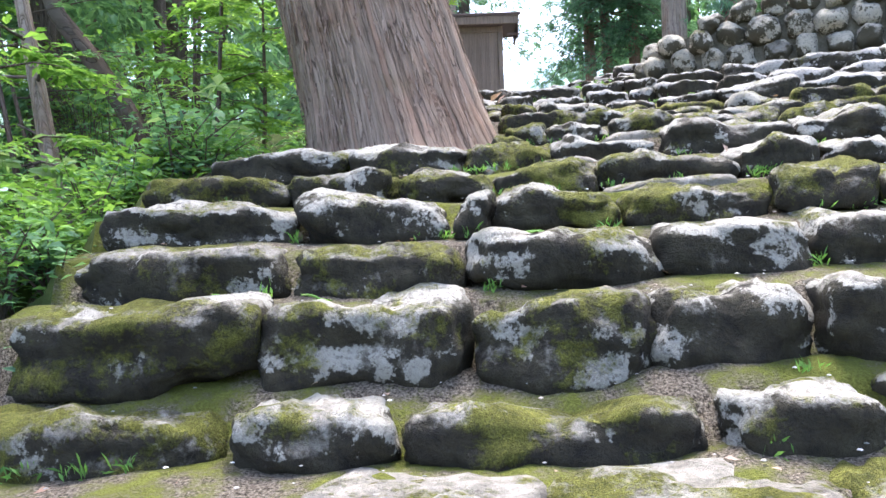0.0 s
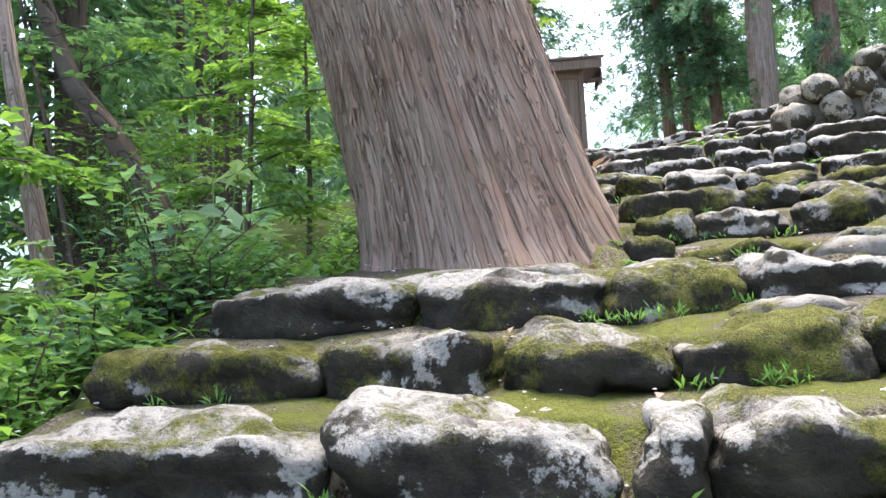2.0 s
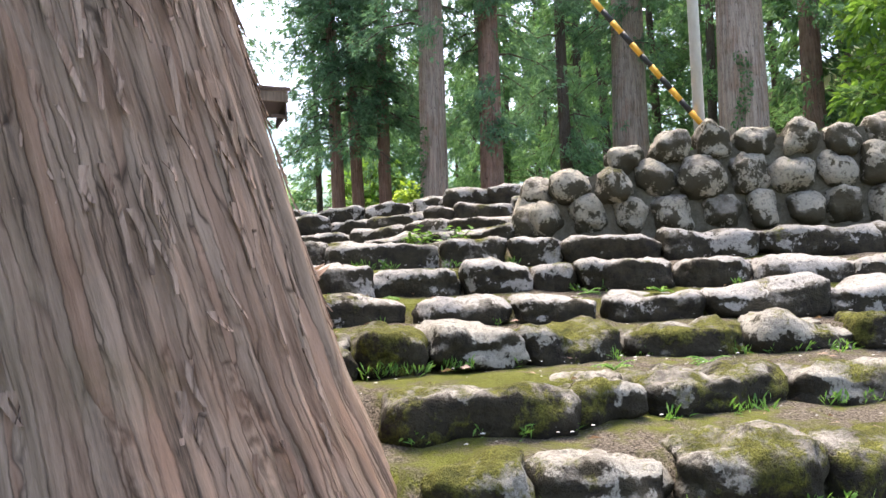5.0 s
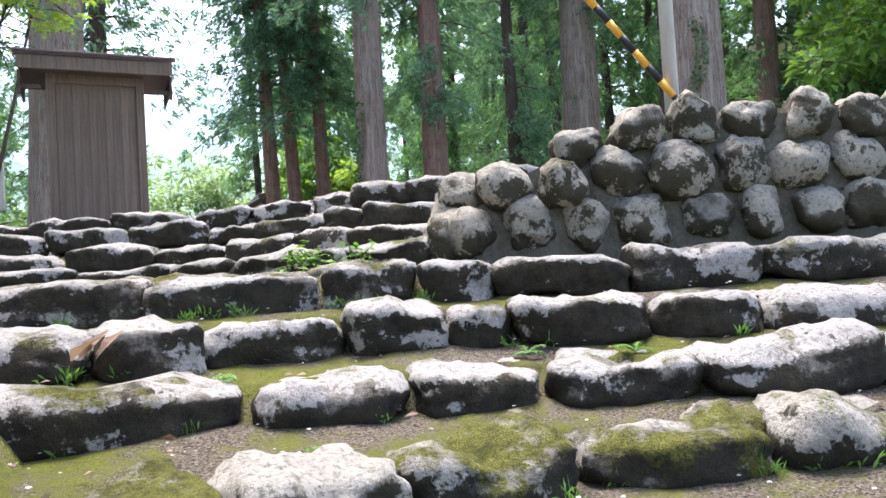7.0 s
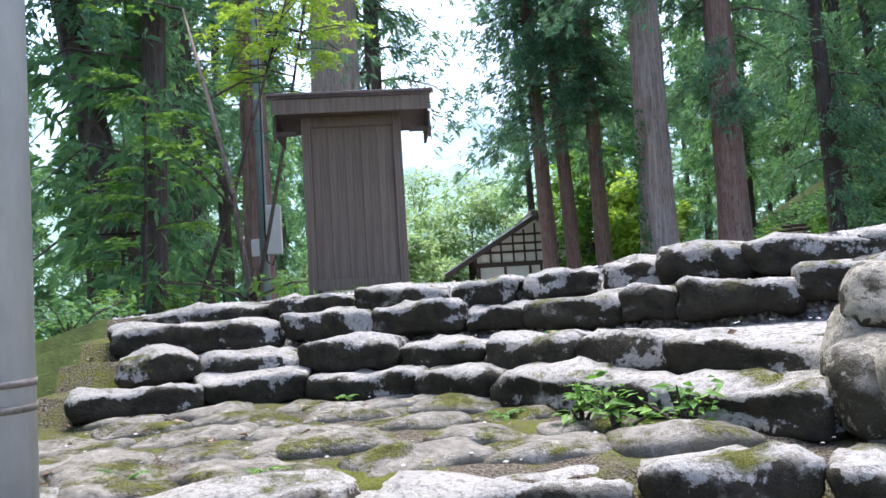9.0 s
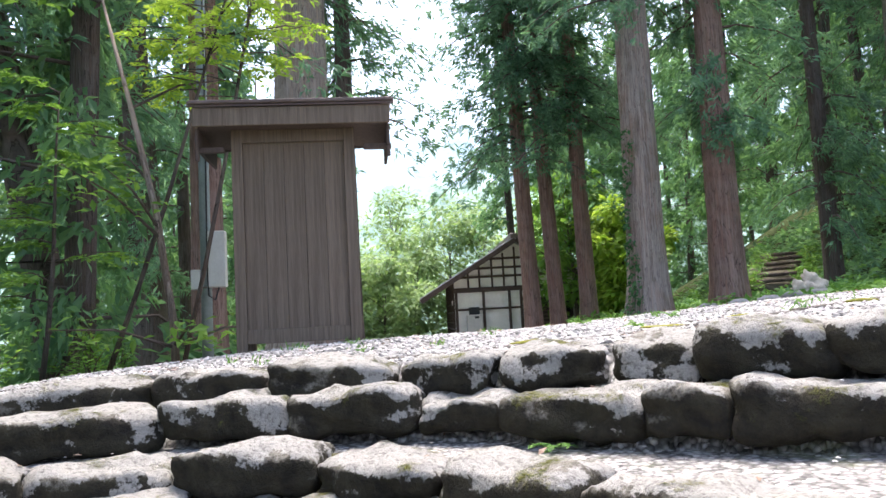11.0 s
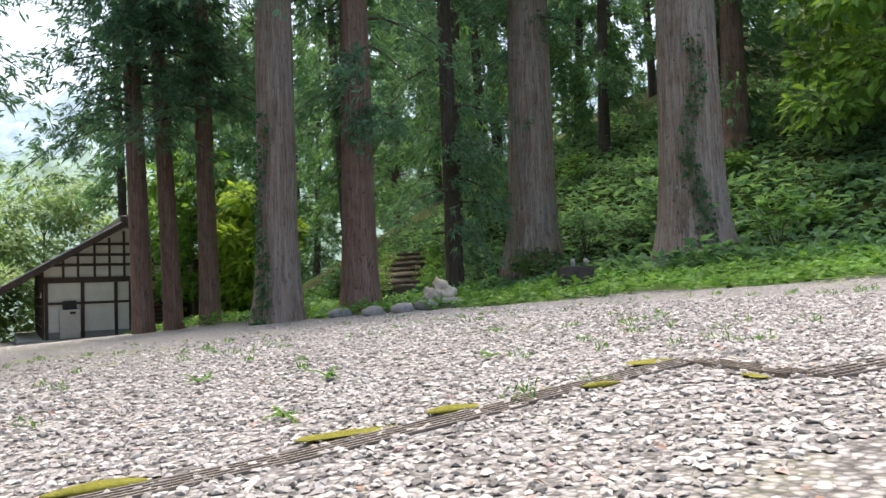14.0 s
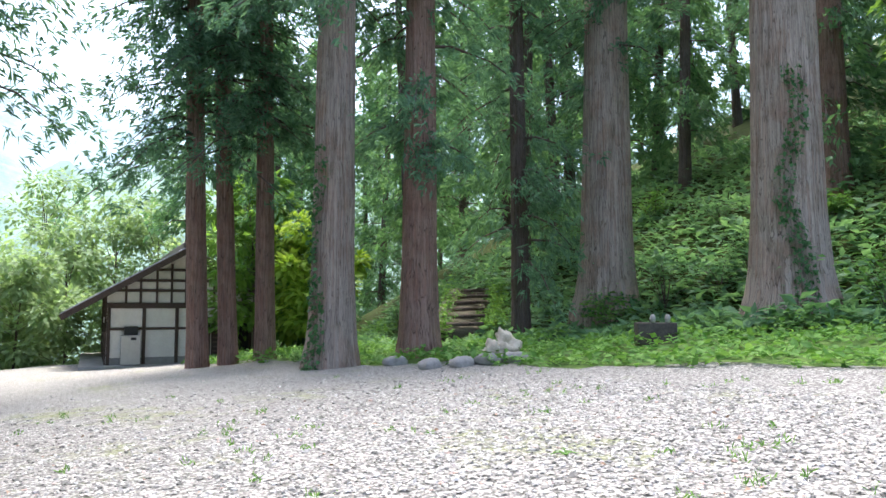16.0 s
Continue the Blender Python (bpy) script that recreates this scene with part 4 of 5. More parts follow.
def sapling(x, y, tall, seed, material, lean=(0.0, 0.0), arms=9, frond=0.55, reach=0.9, start=0.35, bark=None, face=None, label="slender young tree with layered pinnate leaves"):
    """A thin stem whose level branches carry pinnate leaves."""
    r = random.Random(seed)
    z0 = height(x, y)
    root = tagged(new("young_tree"), label, "tree", "young trees")
    root.matrix_basis = pose(x, y, z0)
    stem = [Vector((lean[0] * u + 0.04 * math.sin(5 * u), lean[1] * u, tall * u)) for u in (0, 0.2, 0.4, 0.6, 0.8, 1.0)]
    V, F = tube(stem, [0.035, 0.03, 0.026, 0.02, 0.014, 0.006], 7)
    child("stem", mesh_from("stem", V, F, bark or M_BARKDARK, True), root)
    V, F, pl_ = [], [], []
    for i in range(arms):
        u = start + (1 - start) * i / max(1, arms - 1)
        j = min(4, int(u * 5))
        b = stem[j].lerp(stem[j + 1], u * 5 - j)
        a = r.uniform(0, 6.283) if face is None else face + r.gauss(0, 0.9)
        R = reach * r.uniform(0.6, 1.2) * (1.1 - 0.5 * u)
        c, s = math.cos(a), math.sin(a)
        end = b + Vector((c * R, s * R, 0.12 * R))
        tv, tf = tube([b, b.lerp(end, 0.5) + Vector((0, 0, 0.05)), end], [0.012, 0.008, 0.003], 4, False)
        o = len(V)
        V += tv
        F += [tuple(w + o for w in q) for q in tf]
        for _ in range(7):
            f = r.uniform(0.25, 1.0)
            p = b.lerp(end, f)
            aa = a + r.gauss(0, 0.9)
            cc, ss = math.cos(aa), math.sin(aa)
            ln = frond * r.uniform(0.6, 1.1)
            for q in range(9):
                w = 0.12 + 0.88 * q / 8
                for e in (-1, 1):
                    pl_.append(((p.x + cc * ln * w, p.y + ss * ln * w, p.z - 0.25 * ln * w * w + r.gauss(0, 0.01)), (-ss * e + cc * 0.6, cc * e + ss * 0.6, -0.1)))
    tagged(child("twigs", mesh_from("twigs", V, F, M_BARKDARK, True), root), kind="stuff")
    tagged(child("leaves", leaf_mesh("leaves", pl_, material, seed, frond * 0.24, 0.36, 0.6), root), kind="stuff")
    return root


for i, (x, y, tall, lx_, arms, rc) in enumerate(((-2.6, 8.2, 4.2, 0.4, 15, 1.1), (-3.2, 9.4, 5.0, 0.3, 15, 1.2), (-2.2, 9.0, 3.4, 0.2, 12, 0.9), (-4.4, 6.2, 4.0, -0.3, 12, 1.0), (-3.4, 4.4, 2.4, -0.4, 10, 0.9), (-3.3, 5.9, 2.2, -0.2, 10, 0.8), (-5.4, 8.0, 5.5, 0.3, 14, 1.2))):
    sapling(x, y, tall, 700 + i, M_LEAF, (lx_, 0), arms, 0.5, rc)
for i, (x, y, tall, lx_) in enumerate(((-4.6, 9.6, 9.0, -1.6), (-5.6, 11.0, 10.0, -2.2), (-3.9, 12.0, 9.0, 0.3), (-6.6, 8.4, 9.0, -0.8))):
    sapling(x, y, tall, 760 + i, M_DARKLEAF, (lx_, 0), 26, 0.6, 1.7, 0.3, label="thin dark forest tree with leafy branches")
# maple by the notice board, its bright branches hanging over the roof
sapling(-1.6, 18.6, 5.2, 801, M_MAPLE, (1.9, -0.6), 26, 0.42, 1.5, 0.62, label="young maple with bright yellow-green leaves")
sapling(-0.9, 19.4, 6.6, 802, M_MAPLE, (1.6, -1.0), 24, 0.42, 1.5, 0.55, label="young maple with bright yellow-green leaves")
sapling(-2.2, 18.2, 3.6, 804, M_LEAF, (0.2, 0.2), 12, 0.45, 0.9, 0.3)
# lit broadleaf trees beyond the house, paled for haze, and on the hillside
def broadleaf(x, y, tall, radius, material, seed, leaves=4200, size=0.36, low=0.14, label="dense broadleaf tree with light green leaves"):
    """A tapered trunk that forks into limbs, each ending in several uneven clumps of leaves."""
    r = random.Random(seed)
    root = tagged(new("broadleaf_tree"), label, "tree", "broadleaf trees")
    root.matrix_basis = pose(x, y, height(x, y) - 0.1)
    bend = (r.uniform(-0.4, 0.4), r.uniform(-0.4, 0.4))
    V, F = tube([(bend[0] * u * u, bend[1] * u * u, tall * 0.85 * u) for u in (0, 0.25, 0.5, 0.75, 1.0)], [0.014 * tall, 0.011 * tall, 0.008 * tall, 0.005 * tall, 0.002 * tall], 8)
    child("trunk", mesh_from("trunk", V, F, M_BARKDARK, True), root)
    V, F, pl_, lobes = [], [], [], 22
    for i in range(lobes):
        u = low + (1 - low) * (i + r.random()) / lobes
        wide = radius * (0.45 + 0.75 * math.sin(math.pi * min(1.0, (u - low) / (1 - low) * 0.85 + 0.12))) * r.uniform(0.4, 0.9)
        a = i * 2.4 + r.uniform(-0.5, 0.5)
        c = Vector((math.cos(a) * wide, math.sin(a) * wide, tall * u))
        b = Vector((0, 0, tall * u * 0.78))
        tv, tf = tube([b, b.lerp(c, 0.55) + Vector((0, 0, 0.04 * tall)), c], [0.003 * tall, 0.002 * tall, 0.0006 * tall], 5, False)
        o = len(V)
        V += tv
        F += [tuple(w + o for w in q) for q in tf]
        rad = radius * r.uniform(0.3, 0.55)
        for _ in range(leaves // lobes):
            d = Vector((r.gauss(0, 1), r.gauss(0, 1), r.gauss(0, 0.75))).normalized()
            p = c + Vector((d.x, d.y, d.z * 0.7)) * rad * r.random() ** 0.4
            pl_.append(((p.x, p.y, p.z), (d.x, d.y, d.z - 0.3)))
    tagged(child("limbs", mesh_from("limbs", V, F, M_BARKDARK, True), root), kind="stuff")
    tagged(child("leaves", leaf_mesh("leaves", pl_, material, seed, size, 0.55, 0.3), root), kind="stuff")
    return root


for i, (x, y, tall, rc) in enumerate(((11.0, 42.0, 7.0, 2.0), (12.6, 40.0, 5.0, 1.7), (2.6, 52.0, 5.5, 2.4), (5.0, 58.0, 9.0, 3.0), (7.6, 61.0, 12.0, 3.4), (1.0, 60.0, 8.5, 3.2), (9.6, 58.0, 10.0, 3.0), (-1.6, 56.0, 8.0, 3.0), (4.0, 66.0, 15.0, 3.6), (23.5, 20.5, 8.0, 2.4), (26.0, 18.0, 8.0, 2.6), (29.0, 22.0, 9.0, 2.8), (28.5, 16.0, 9.0, 3.0))):
    broadleaf(x, y, tall, rc, M_HAZEPALELEAF if 1 < i < 9 else M_MAPLE if i % 3 else M_LEAF, 820 + i)
# woods below the steps: a bowed trunk, a pale one, two straight dark ones
for i, (x, y, tall, lx_, rc, mt) in enumerate(((-7.4, 13.0, 8.5, 0, 2.4, 1), (-9.5, 11.0, 9.0, 0, 2.8, 0), (-8.6, 17.5, 11.0, 0, 2.8, 1), (-12.0, 15.0, 11.0, 0, 3.2, 0))):
    broadleaf(x, y, tall, rc, (M_LEAF, M_DARKLEAF)[mt], 850 + i, 2600, 0.2, 0.2, "leafy tree in the damp woods below the steps")


def bare_trunk(points, radii, material, label):
    """A trunk that follows a bent line; its crown is out of sight above."""
    root = tagged(new("woodland_trunk"), label, "tree", "trunks in the woods")
    base = Vector(points[0])
    root.matrix_basis = pose(*base)
    V, F = tube([Vector(p) - base for p in points], radii, 14)
    child("trunk", mesh_from("trunk", V, F, material, True), root)
    r = random.Random(int(base.x * 100))
    V, F, pl_ = [], [], []
    for i in range(9):
        j = 1 + i % (len(points) - 1)
        b = Vector(points[j]).lerp(Vector(points[j - 1]), r.random()) - base
        a = r.uniform(0, 6.283)
        e = b + Vector((math.cos(a), math.sin(a), r.uniform(-0.1, 0.6))) * r.uniform(0.7, 1.5)
        tv, tf = tube([b, b.lerp(e, 0.5) + Vector((0, 0, 0.1)), e], [0.022, 0.014, 0.004], 5, False)
        o = len(V)
        V += tv
        F += [tuple(w + o for w in q) for q in tf]
        for _ in range(34):
            p = b.lerp(e, r.uniform(0.35, 1.1)) + Vector((r.gauss(0, 0.16), r.gauss(0, 0.16), r.gauss(0, 0.08)))
            pl_.append((tuple(p), (r.gauss(0, 1), r.gauss(0, 1), -0.1)))
    tagged(child("twigs", mesh_from("twigs", V, F, M_BARKDARK, True), root), kind="stuff")
    tagged(child("leaves", leaf_mesh("leaves", pl_, M_LEAF, 5, 0.15, 0.5, 0.5), root), kind="stuff")


bare_trunk([(-3.3, 10.0, height(-3.3, 10.0) - 0.2), (-3.78, 10.0, 2.57), (-4.22, 10.0, 3.37), (-4.6, 10.0, 3.98), (-5.06, 10.0, 4.61), (-5.42, 10.0, 5.65), (-5.6, 10.0, 8.5)], [0.15, 0.14, 0.135, 0.13, 0.115, 0.1, 0.06], M_BARKDARK, "bowed dark trunk leaning over the wooded bank")
bare_trunk([(-4.0, 8.0, height(-4.0, 8.0) - 0.2), (-4.11, 8.0, 1.99), (-4.29, 8.0, 3.22), (-4.43, 8.0, 4.13), (-4.7, 8.0, 6.5)], [0.12, 0.1, 0.085, 0.07, 0.04], M_BARKGREY, "slim pale grey trunk on the wooded bank")
bare_trunk([(-5.2, 14.0, height(-5.2, 14.0) - 0.2), (-5.18, 14.0, 3.4), (-5.14, 14.0, 7.3), (-5.1, 14.0, 11.0)], [0.16, 0.13, 0.11, 0.07], M_BARKDARK, "straight dark cedar trunk on the wooded bank")
bare_trunk([(-5.97, 15.0, height(-5.97, 15.0) - 0.2), (-5.96, 15.0, 3.5), (-5.95, 15.0, 7.2), (-5.9, 15.0, 10.0)], [0.11, 0.09, 0.075, 0.05], M_BARKDARK, "straight dark cedar trunk on the wooded bank")
bare_trunk([(-0.65, 18.0, height(-0.65, 18.0) - 0.1), (-0.67, 18.0, 4.4), (-0.84, 18.0, 5.68), (-1.09, 18.0, 6.87), (-1.4, 18.0, 8.2)], [0.05, 0.045, 0.04, 0.03, 0.015], M_BARKGREY, "slender pale sapling leaning beside the notice board")


def palmate(x, y, stalk, seed):
    """Upright stalks that each carry a whorl of broad leaflets."""
    r = random.Random(seed)
    root = tagged(new("broadleaf_shrub"), "young shrub with whorls of broad pale leaves", "shrub", "broad-leaved shrubs")
    root.matrix_basis = pose(x, y, height(x, y) - 0.05)
    V, F, pl_ = [], [], []
    for i in range(6):
        a, h = r.uniform(0, 6.283), stalk * r.uniform(0.45, 1.05)
        e = Vector((math.cos(a) * 0.4, math.sin(a) * 0.4, h))
        tv, tf = tube([(0, 0, 0), (e.x * 0.4, e.y * 0.4, h * 0.6), e], [0.012, 0.009, 0.005], 5, False)
        o = len(V)
        V += tv
        F += [tuple(w + o for w in q) for q in tf]
        for q in range(7):
            b = a + q * 0.9
            pl_.append((tuple(e), (math.cos(b), math.sin(b), -0.05)))
    tagged(child("stalks", mesh_from("stalks", V, F, M_FERN, True), root), kind="stuff")
    tagged(child("leaves", leaf_mesh("leaves", pl_, M_HAZEPALELEAF, seed, 0.22, 0.45, 0.5), root), kind="stuff")


for i, (x, y, h) in enumerate(((-2.45, 6.9, 1.1), (-2.75, 7.2, 1.6), (-2.3, 7.1, 1.5), (-3.2, 6.0, 1.2), (-3.0, 4.6, 0.8), (-3.5, 7.6, 1.9), (-1.9, 6.6, 0.7))):
    palmate(x, y, h, 1200 + i)

# ground cover on the slope beyond the gravel
pl1, pl2 = [], []
for _ in range(42000):
    y = rv.uniform(13.5, 42)
    s = abs(rv.gauss(0, 1)) * 7.0 if rv.random() < 0.5 else rv.uniform(4, 24)
    x = forest_edge(y) + s - 0.15 + 0.5 * noise.noise(Vector((y * 0.7, 3, 0)))
    d = (rv.gauss(0, 1), rv.gauss(0, 1), rv.uniform(0.0, 0.8))
    bumpy = max(0.0, noise.noise(Vector((x * 0.9, y * 0.9, 2)))) * (0.3 + min(0.9, s * 0.08))
    (pl1 if s < 4.5 else pl2).append(((x, y, height(x, y) + rv.uniform(0.02, 0.16) + bumpy * rv.random()), d))
tagged(new("ground_cover", leaf_mesh("ground_cover", pl1, M_FERN, 41, 0.17, 0.6, 0.4)), "low bright green weeds along the gravel's edge", "plants", kind="stuff")
tagged(new("hillside_undergrowth", leaf_mesh("hillside_undergrowth", pl2, M_DARKLEAF, 42, 0.34, 0.5, 0.4)), "dense dark green undergrowth on the hillside", "plants", kind="stuff")
for i in range(34):
    y = rv.uniform(15, 40)
    x = forest_edge(y) + rv.uniform(5.5, 15)
    bush(x, y, rv.uniform(0.7, 1.3), rv.uniform(0.7, 1.8), rv.choice((M_DARKLEAF, M_FERN, M_DARKLEAF)), 900 + i, 330, 0.2, "dark green shrub on the wooded slope")


def ivy(tx, ty, radius, a0, a1, top, count, seed):
    r = random.Random(seed)
    z0 = height(tx, ty)
    out = []
    for _ in range(count):
        z = top * r.random() ** 1.3
        a = r.uniform(a0, a1) + 0.2 * math.sin(z * 1.7)
        rr = radius * float(np.interp(z, [0, 0.35, 1.0, 2.4, 9], [1.47, 1.3, 1.15, 1.04, 0.95])) + 0.04
        out.append(((tx + math.cos(a) * rr, ty + math.sin(a) * rr, z0 + z), (math.cos(a) * 0.6 + r.gauss(0, 0.5), math.sin(a) * 0.6 + r.gauss(0, 0.5), -0.6)))
    tagged(new("ivy", leaf_mesh("ivy", out, M_IVY, seed, 0.11, 0.8, 0.0)), "green ivy climbing a cedar trunk", "plant", kind="stuff")


ivy(9.2, 28.8, 0.49, 3.2, 3.9, 5.2, 420, 51)
ivy(18.0, 23.2, 0.78, 3.7, 4.2, 5.6, 620, 52)
ivy(17.65, 28.9, 0.72, 3.2, 5.2, 0.6, 160, 53)

# ---- notice board's housing, seen from behind ----
SX0, SX1, SY = 0.32, 1.46, 16.2
sz = height(0.9, 16.4)
board = tagged(new("notice_board"), "weathered brown wooden roofed notice board housing on posts", "notice board")
board.matrix_basis = pose(0, SY, sz)
W = SX1 - SX0
for x in (SX0 + 0.05, SX1 - 0.05):
    for y in (0.05, 0.55):
        child("post", box_mesh("post", 0.1, 0.1, 2.15, M_WOOD, 0.006, True), board, pose(x, y, -0.06))
nb = 5
plank = box_mesh("plank", (W - 0.2) / nb - 0.003, 0.02, 1.86, M_WOOD, 0.003, True)
for i in range(nb):
    child("plank", plank, board, pose(SX0 + 0.1 + (W - 0.2) * (i + 0.5) / nb, 0.05 + 0.002 * (i % 3), 0.16))
for x in (SX0 + 0.03, SX1 - 0.03):
    for i in range(2):
        child("plank", box_mesh("plank", 0.02, 0.19, 1.86, M_WOOD, 0.003, True), board, pose(x, 0.2 + 0.2 * i, 0.16))
child("rail", box_mesh("rail", W - 0.2, 0.06, 0.13, M_WOOD), board, pose((SX0 + SX1) / 2, 0.04, 0.13))
child("rail", box_mesh("rail", W - 0.1, 0.08, 0.12, M_WOOD), board, pose((SX0 + SX1) / 2, 0.045, 2.0))
# unseen backing, added to stop light through the plank gaps
child("lining", box_mesh("lining", W - 0.12, 0.02, 1.9, M_WOODDARK), board, pose((SX0 + SX1) / 2, 0.075, 1.08))
child("floor_board", box_mesh("floor_board", W - 0.22, 0.46, 0.03, M_WOODDARK), board, pose((SX0 + SX1) / 2, 0.32, 0.12))
RC, RW = (SX0 + SX1) / 2 + 0.02, 1.84
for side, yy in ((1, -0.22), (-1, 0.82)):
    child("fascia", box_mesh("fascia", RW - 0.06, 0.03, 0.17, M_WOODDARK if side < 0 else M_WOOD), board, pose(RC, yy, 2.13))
    child("roof_sheet", box_mesh("roof_sheet", RW, 0.62, 0.03, M_ROOFMETAL), board, pose(RC, 0.3 - side * 0.27, 2.3, 8 * side))
    for k in range(3):
        child("metal_edge", box_mesh("metal_edge", RW + 0.03, 0.022, 0.014, M_ROOFMETAL), board, pose(RC, yy - side * (0.03 - 0.008 * k), 2.225 + 0.02 * k))
child("ridge_cap", box_mesh("ridge_cap", RW - 0.02, 0.14, 0.06, M_ROOFMETAL), board, pose(RC, 0.3, 2.37))
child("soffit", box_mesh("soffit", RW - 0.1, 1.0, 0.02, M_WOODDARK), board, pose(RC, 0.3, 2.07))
for x in (RC - RW / 2 + 0.1, RC + RW / 2 - 0.1):
    child("bargeboard", box_mesh("bargeboard", 0.03, 0.9, 0.2, M_WOODDARK), board, pose(x + (0.05 if x > RC else -0.05), 0.3, 1.95))
    child("bracket", box_mesh("bracket", 0.26, 0.06, 0.05, M_WOODDARK), board, pose(x - (0.05 if x > RC else -0.05), -0.05, 1.86))
    child("drop_pendant", box_mesh("drop_pendant", 0.035, 0.035, 0.14, M_WOODDARK), board, pose(x + (0.05 if x > RC else -0.05), -0.12, 1.82))

# ---- storehouse with white plaster panels ----
house = tagged(new("storehouse"), "old storehouse with white plaster panels, dark beams and grey gable roof", "house")
house.matrix_basis = pose(5.75, 44.0, 3.1, 0, 0, -4)
HW, HD, EH, AP = 5.8, 9.0, 2.87, 4.58
MID = HW / 2
V = [(0, 0, 0), (HW, 0, 0), (HW, 0, EH), (MID, 0, AP - 0.15), (0, 0, EH), (0, HD, 0), (HW, HD, 0), (HW, HD, EH), (MID, HD, AP - 0.15), (0, HD, EH)]
child("wall", mesh_from("wall", V, [(0, 1, 2, 3, 4), (5, 9, 8, 7, 6), (0, 4, 9, 5), (1, 6, 7, 2), (0, 5, 6, 1), (4, 3, 8, 9), (3, 2, 7, 8)], M_PLASTER), house)


def bar(x0, x1, z0, z1, y=-0.035, m=None, name="beam", t=0.07):
    return child(name, box_mesh(name, abs(x1 - x0), t, abs(z1 - z0), m or M_WOODDARK, 0.008), house, pose((x0 + x1) / 2, y, (z0 + z1) / 2))


bar(-0.02, HW, 2.2, 2.42, -0.05, t=0.1)
for z in (2.85, 3.25, 3.68):
    w = (AP - 0.15 - z) / (AP - 0.15 - EH) * MID
    bar(MID - w, MID + w, z, z + 0.11)
for x in (0.62, 1.15, 1.75, 2.3, 2.85, 3.4, 3.95, 4.5, 5.1, 5.7):
    zt = EH + (AP - 0.3 - EH) * (1 - abs(x - MID) / MID)
    if zt > 2.6:
        bar(x, x + 0.09, 2.42, zt, -0.03, t=0.06)
for x in (0.0, 1.28, 2.5, 3.05, 4.6, 5.4, HW - 0.12):
    bar(x, x + 0.13, 0.0, 2.2, -0.03)
bar(0.13, 3.05, 1.35, 1.45)
bar(0.13, 3.05, 0.28, 0.0, -0.025, m=plain_noise("grey_skirting", (0.2, 0.19, 0.18), (0.3, 0.29, 0.27), 4), name="skirting")
for x0, x1 in ((3.18, 4.6),):
    bar(x0, x1, 1.72, 1.84)
    for k in range(2):
        a = x0 + (x1 - x0) * k / 2
        bar(a + 0.02, a + (x1 - x0) / 2 - 0.02, 0.12, 1.72, -0.02, M_WOODDARK, "door", 0.04)
        for q in range(7):
            bar(a + 0.08, a + (x1 - x0) / 2 - 0.08, 0.25 + 0.18 * q, 0.31 + 0.18 * q, -0.045, M_WOOD, "slat", 0.02)
# black panel painted in for the shade inside an open bay
bar(4.75, 5.4, 0.1, 1.75, -0.01, M_BLACK, "open_bay", 0.03)
bar(0.5, 1.2, 0.05, 1.15, -0.35, M_BOX, "storage_locker", 0.5)
bar(0.62, 1.12, 1.16, 1.5, -0.2, M_BLACK, "window", 0.05)
bar(0.85, 1.05, 0.98, 1.08, -0.605, M_BLACK, "plate", 0.01)
for k in range(9):
    child("beam", box_mesh("beam", 0.07, 0.1, EH, M_WOODDARK, 0.006, True), house, pose(-0.035, 0.3 + k * 1.0, 0))
for z in (0.5, 0.8, 1.3, 1.7):
    child("rail", box_mesh("rail", 0.06, HD, 0.07, M_WOODDARK), house, pose(-0.05, HD / 2, z))
child("sign_plate", box_mesh("sign_plate", 0.03, 0.5, 0.22, M_PLASTER), house, pose(-0.09, 0.7, 1.75))
child("plinth", box_mesh("plinth", HW + 1.3, HD + 0.8, 0.5, plain_noise("plinth_concrete", (0.25, 0.24, 0.22), (0.4, 0.39, 0.36), 3), 0.02), house, pose(HW / 2 - 0.3, HD / 2 - 0.2, -0.24))
slope = math.degrees(math.atan2(AP - EH, MID))
for side in (-1, 1):
    ln = (MID + 1.6) / math.cos(radians(slope))
    c = MID + side * (MID + 1.6) / 2
    zc = AP - (AP - EH) / MID * (MID + 1.6) / 2
    child("roof", box_mesh("roof", ln, HD + 1.6, 0.1, M_ROOFGREY, 0.02), house, pose(c, HD / 2, zc + 0.06, 0, side * slope, 0))
    child("bargeboard", box_mesh("bargeboard", ln, 0.06, 0.22, M_WOODDARK, 0.01), house, pose(c, -0.82, zc - 0.07, 0, side * slope, 0))
child("ridge_cap", box_mesh("ridge_cap", 0.45, HD + 1.7, 0.25, M_ROOFMETAL, 0.05), house, pose(MID, HD / 2, AP + 0.12))

# ---- poles ----
def pole(x, y, z, r0, r1, tall, material, label, bands=()):
    root = tagged(new("utility_pole"), label, "pole")
    root.matrix_basis = pose(x, y, z)
    V, F = tube([(0, 0, -0.2), (0, 0, tall * 0.5), (0, 0, tall)], [r0, (r0 + r1) / 2, r1], 28)
    child("shaft", mesh_from("shaft", V, F, material, True), root)
    for zb in bands:
        r = r0 + (r1 - r0) * zb / tall + 0.004
        V, F = tube([(0, 0, zb - 0.012), (0, 0, zb + 0.012)], [r, r], 28)
        child("band", mesh_from("band", V, F, M_GRATE, True), root)
    return root


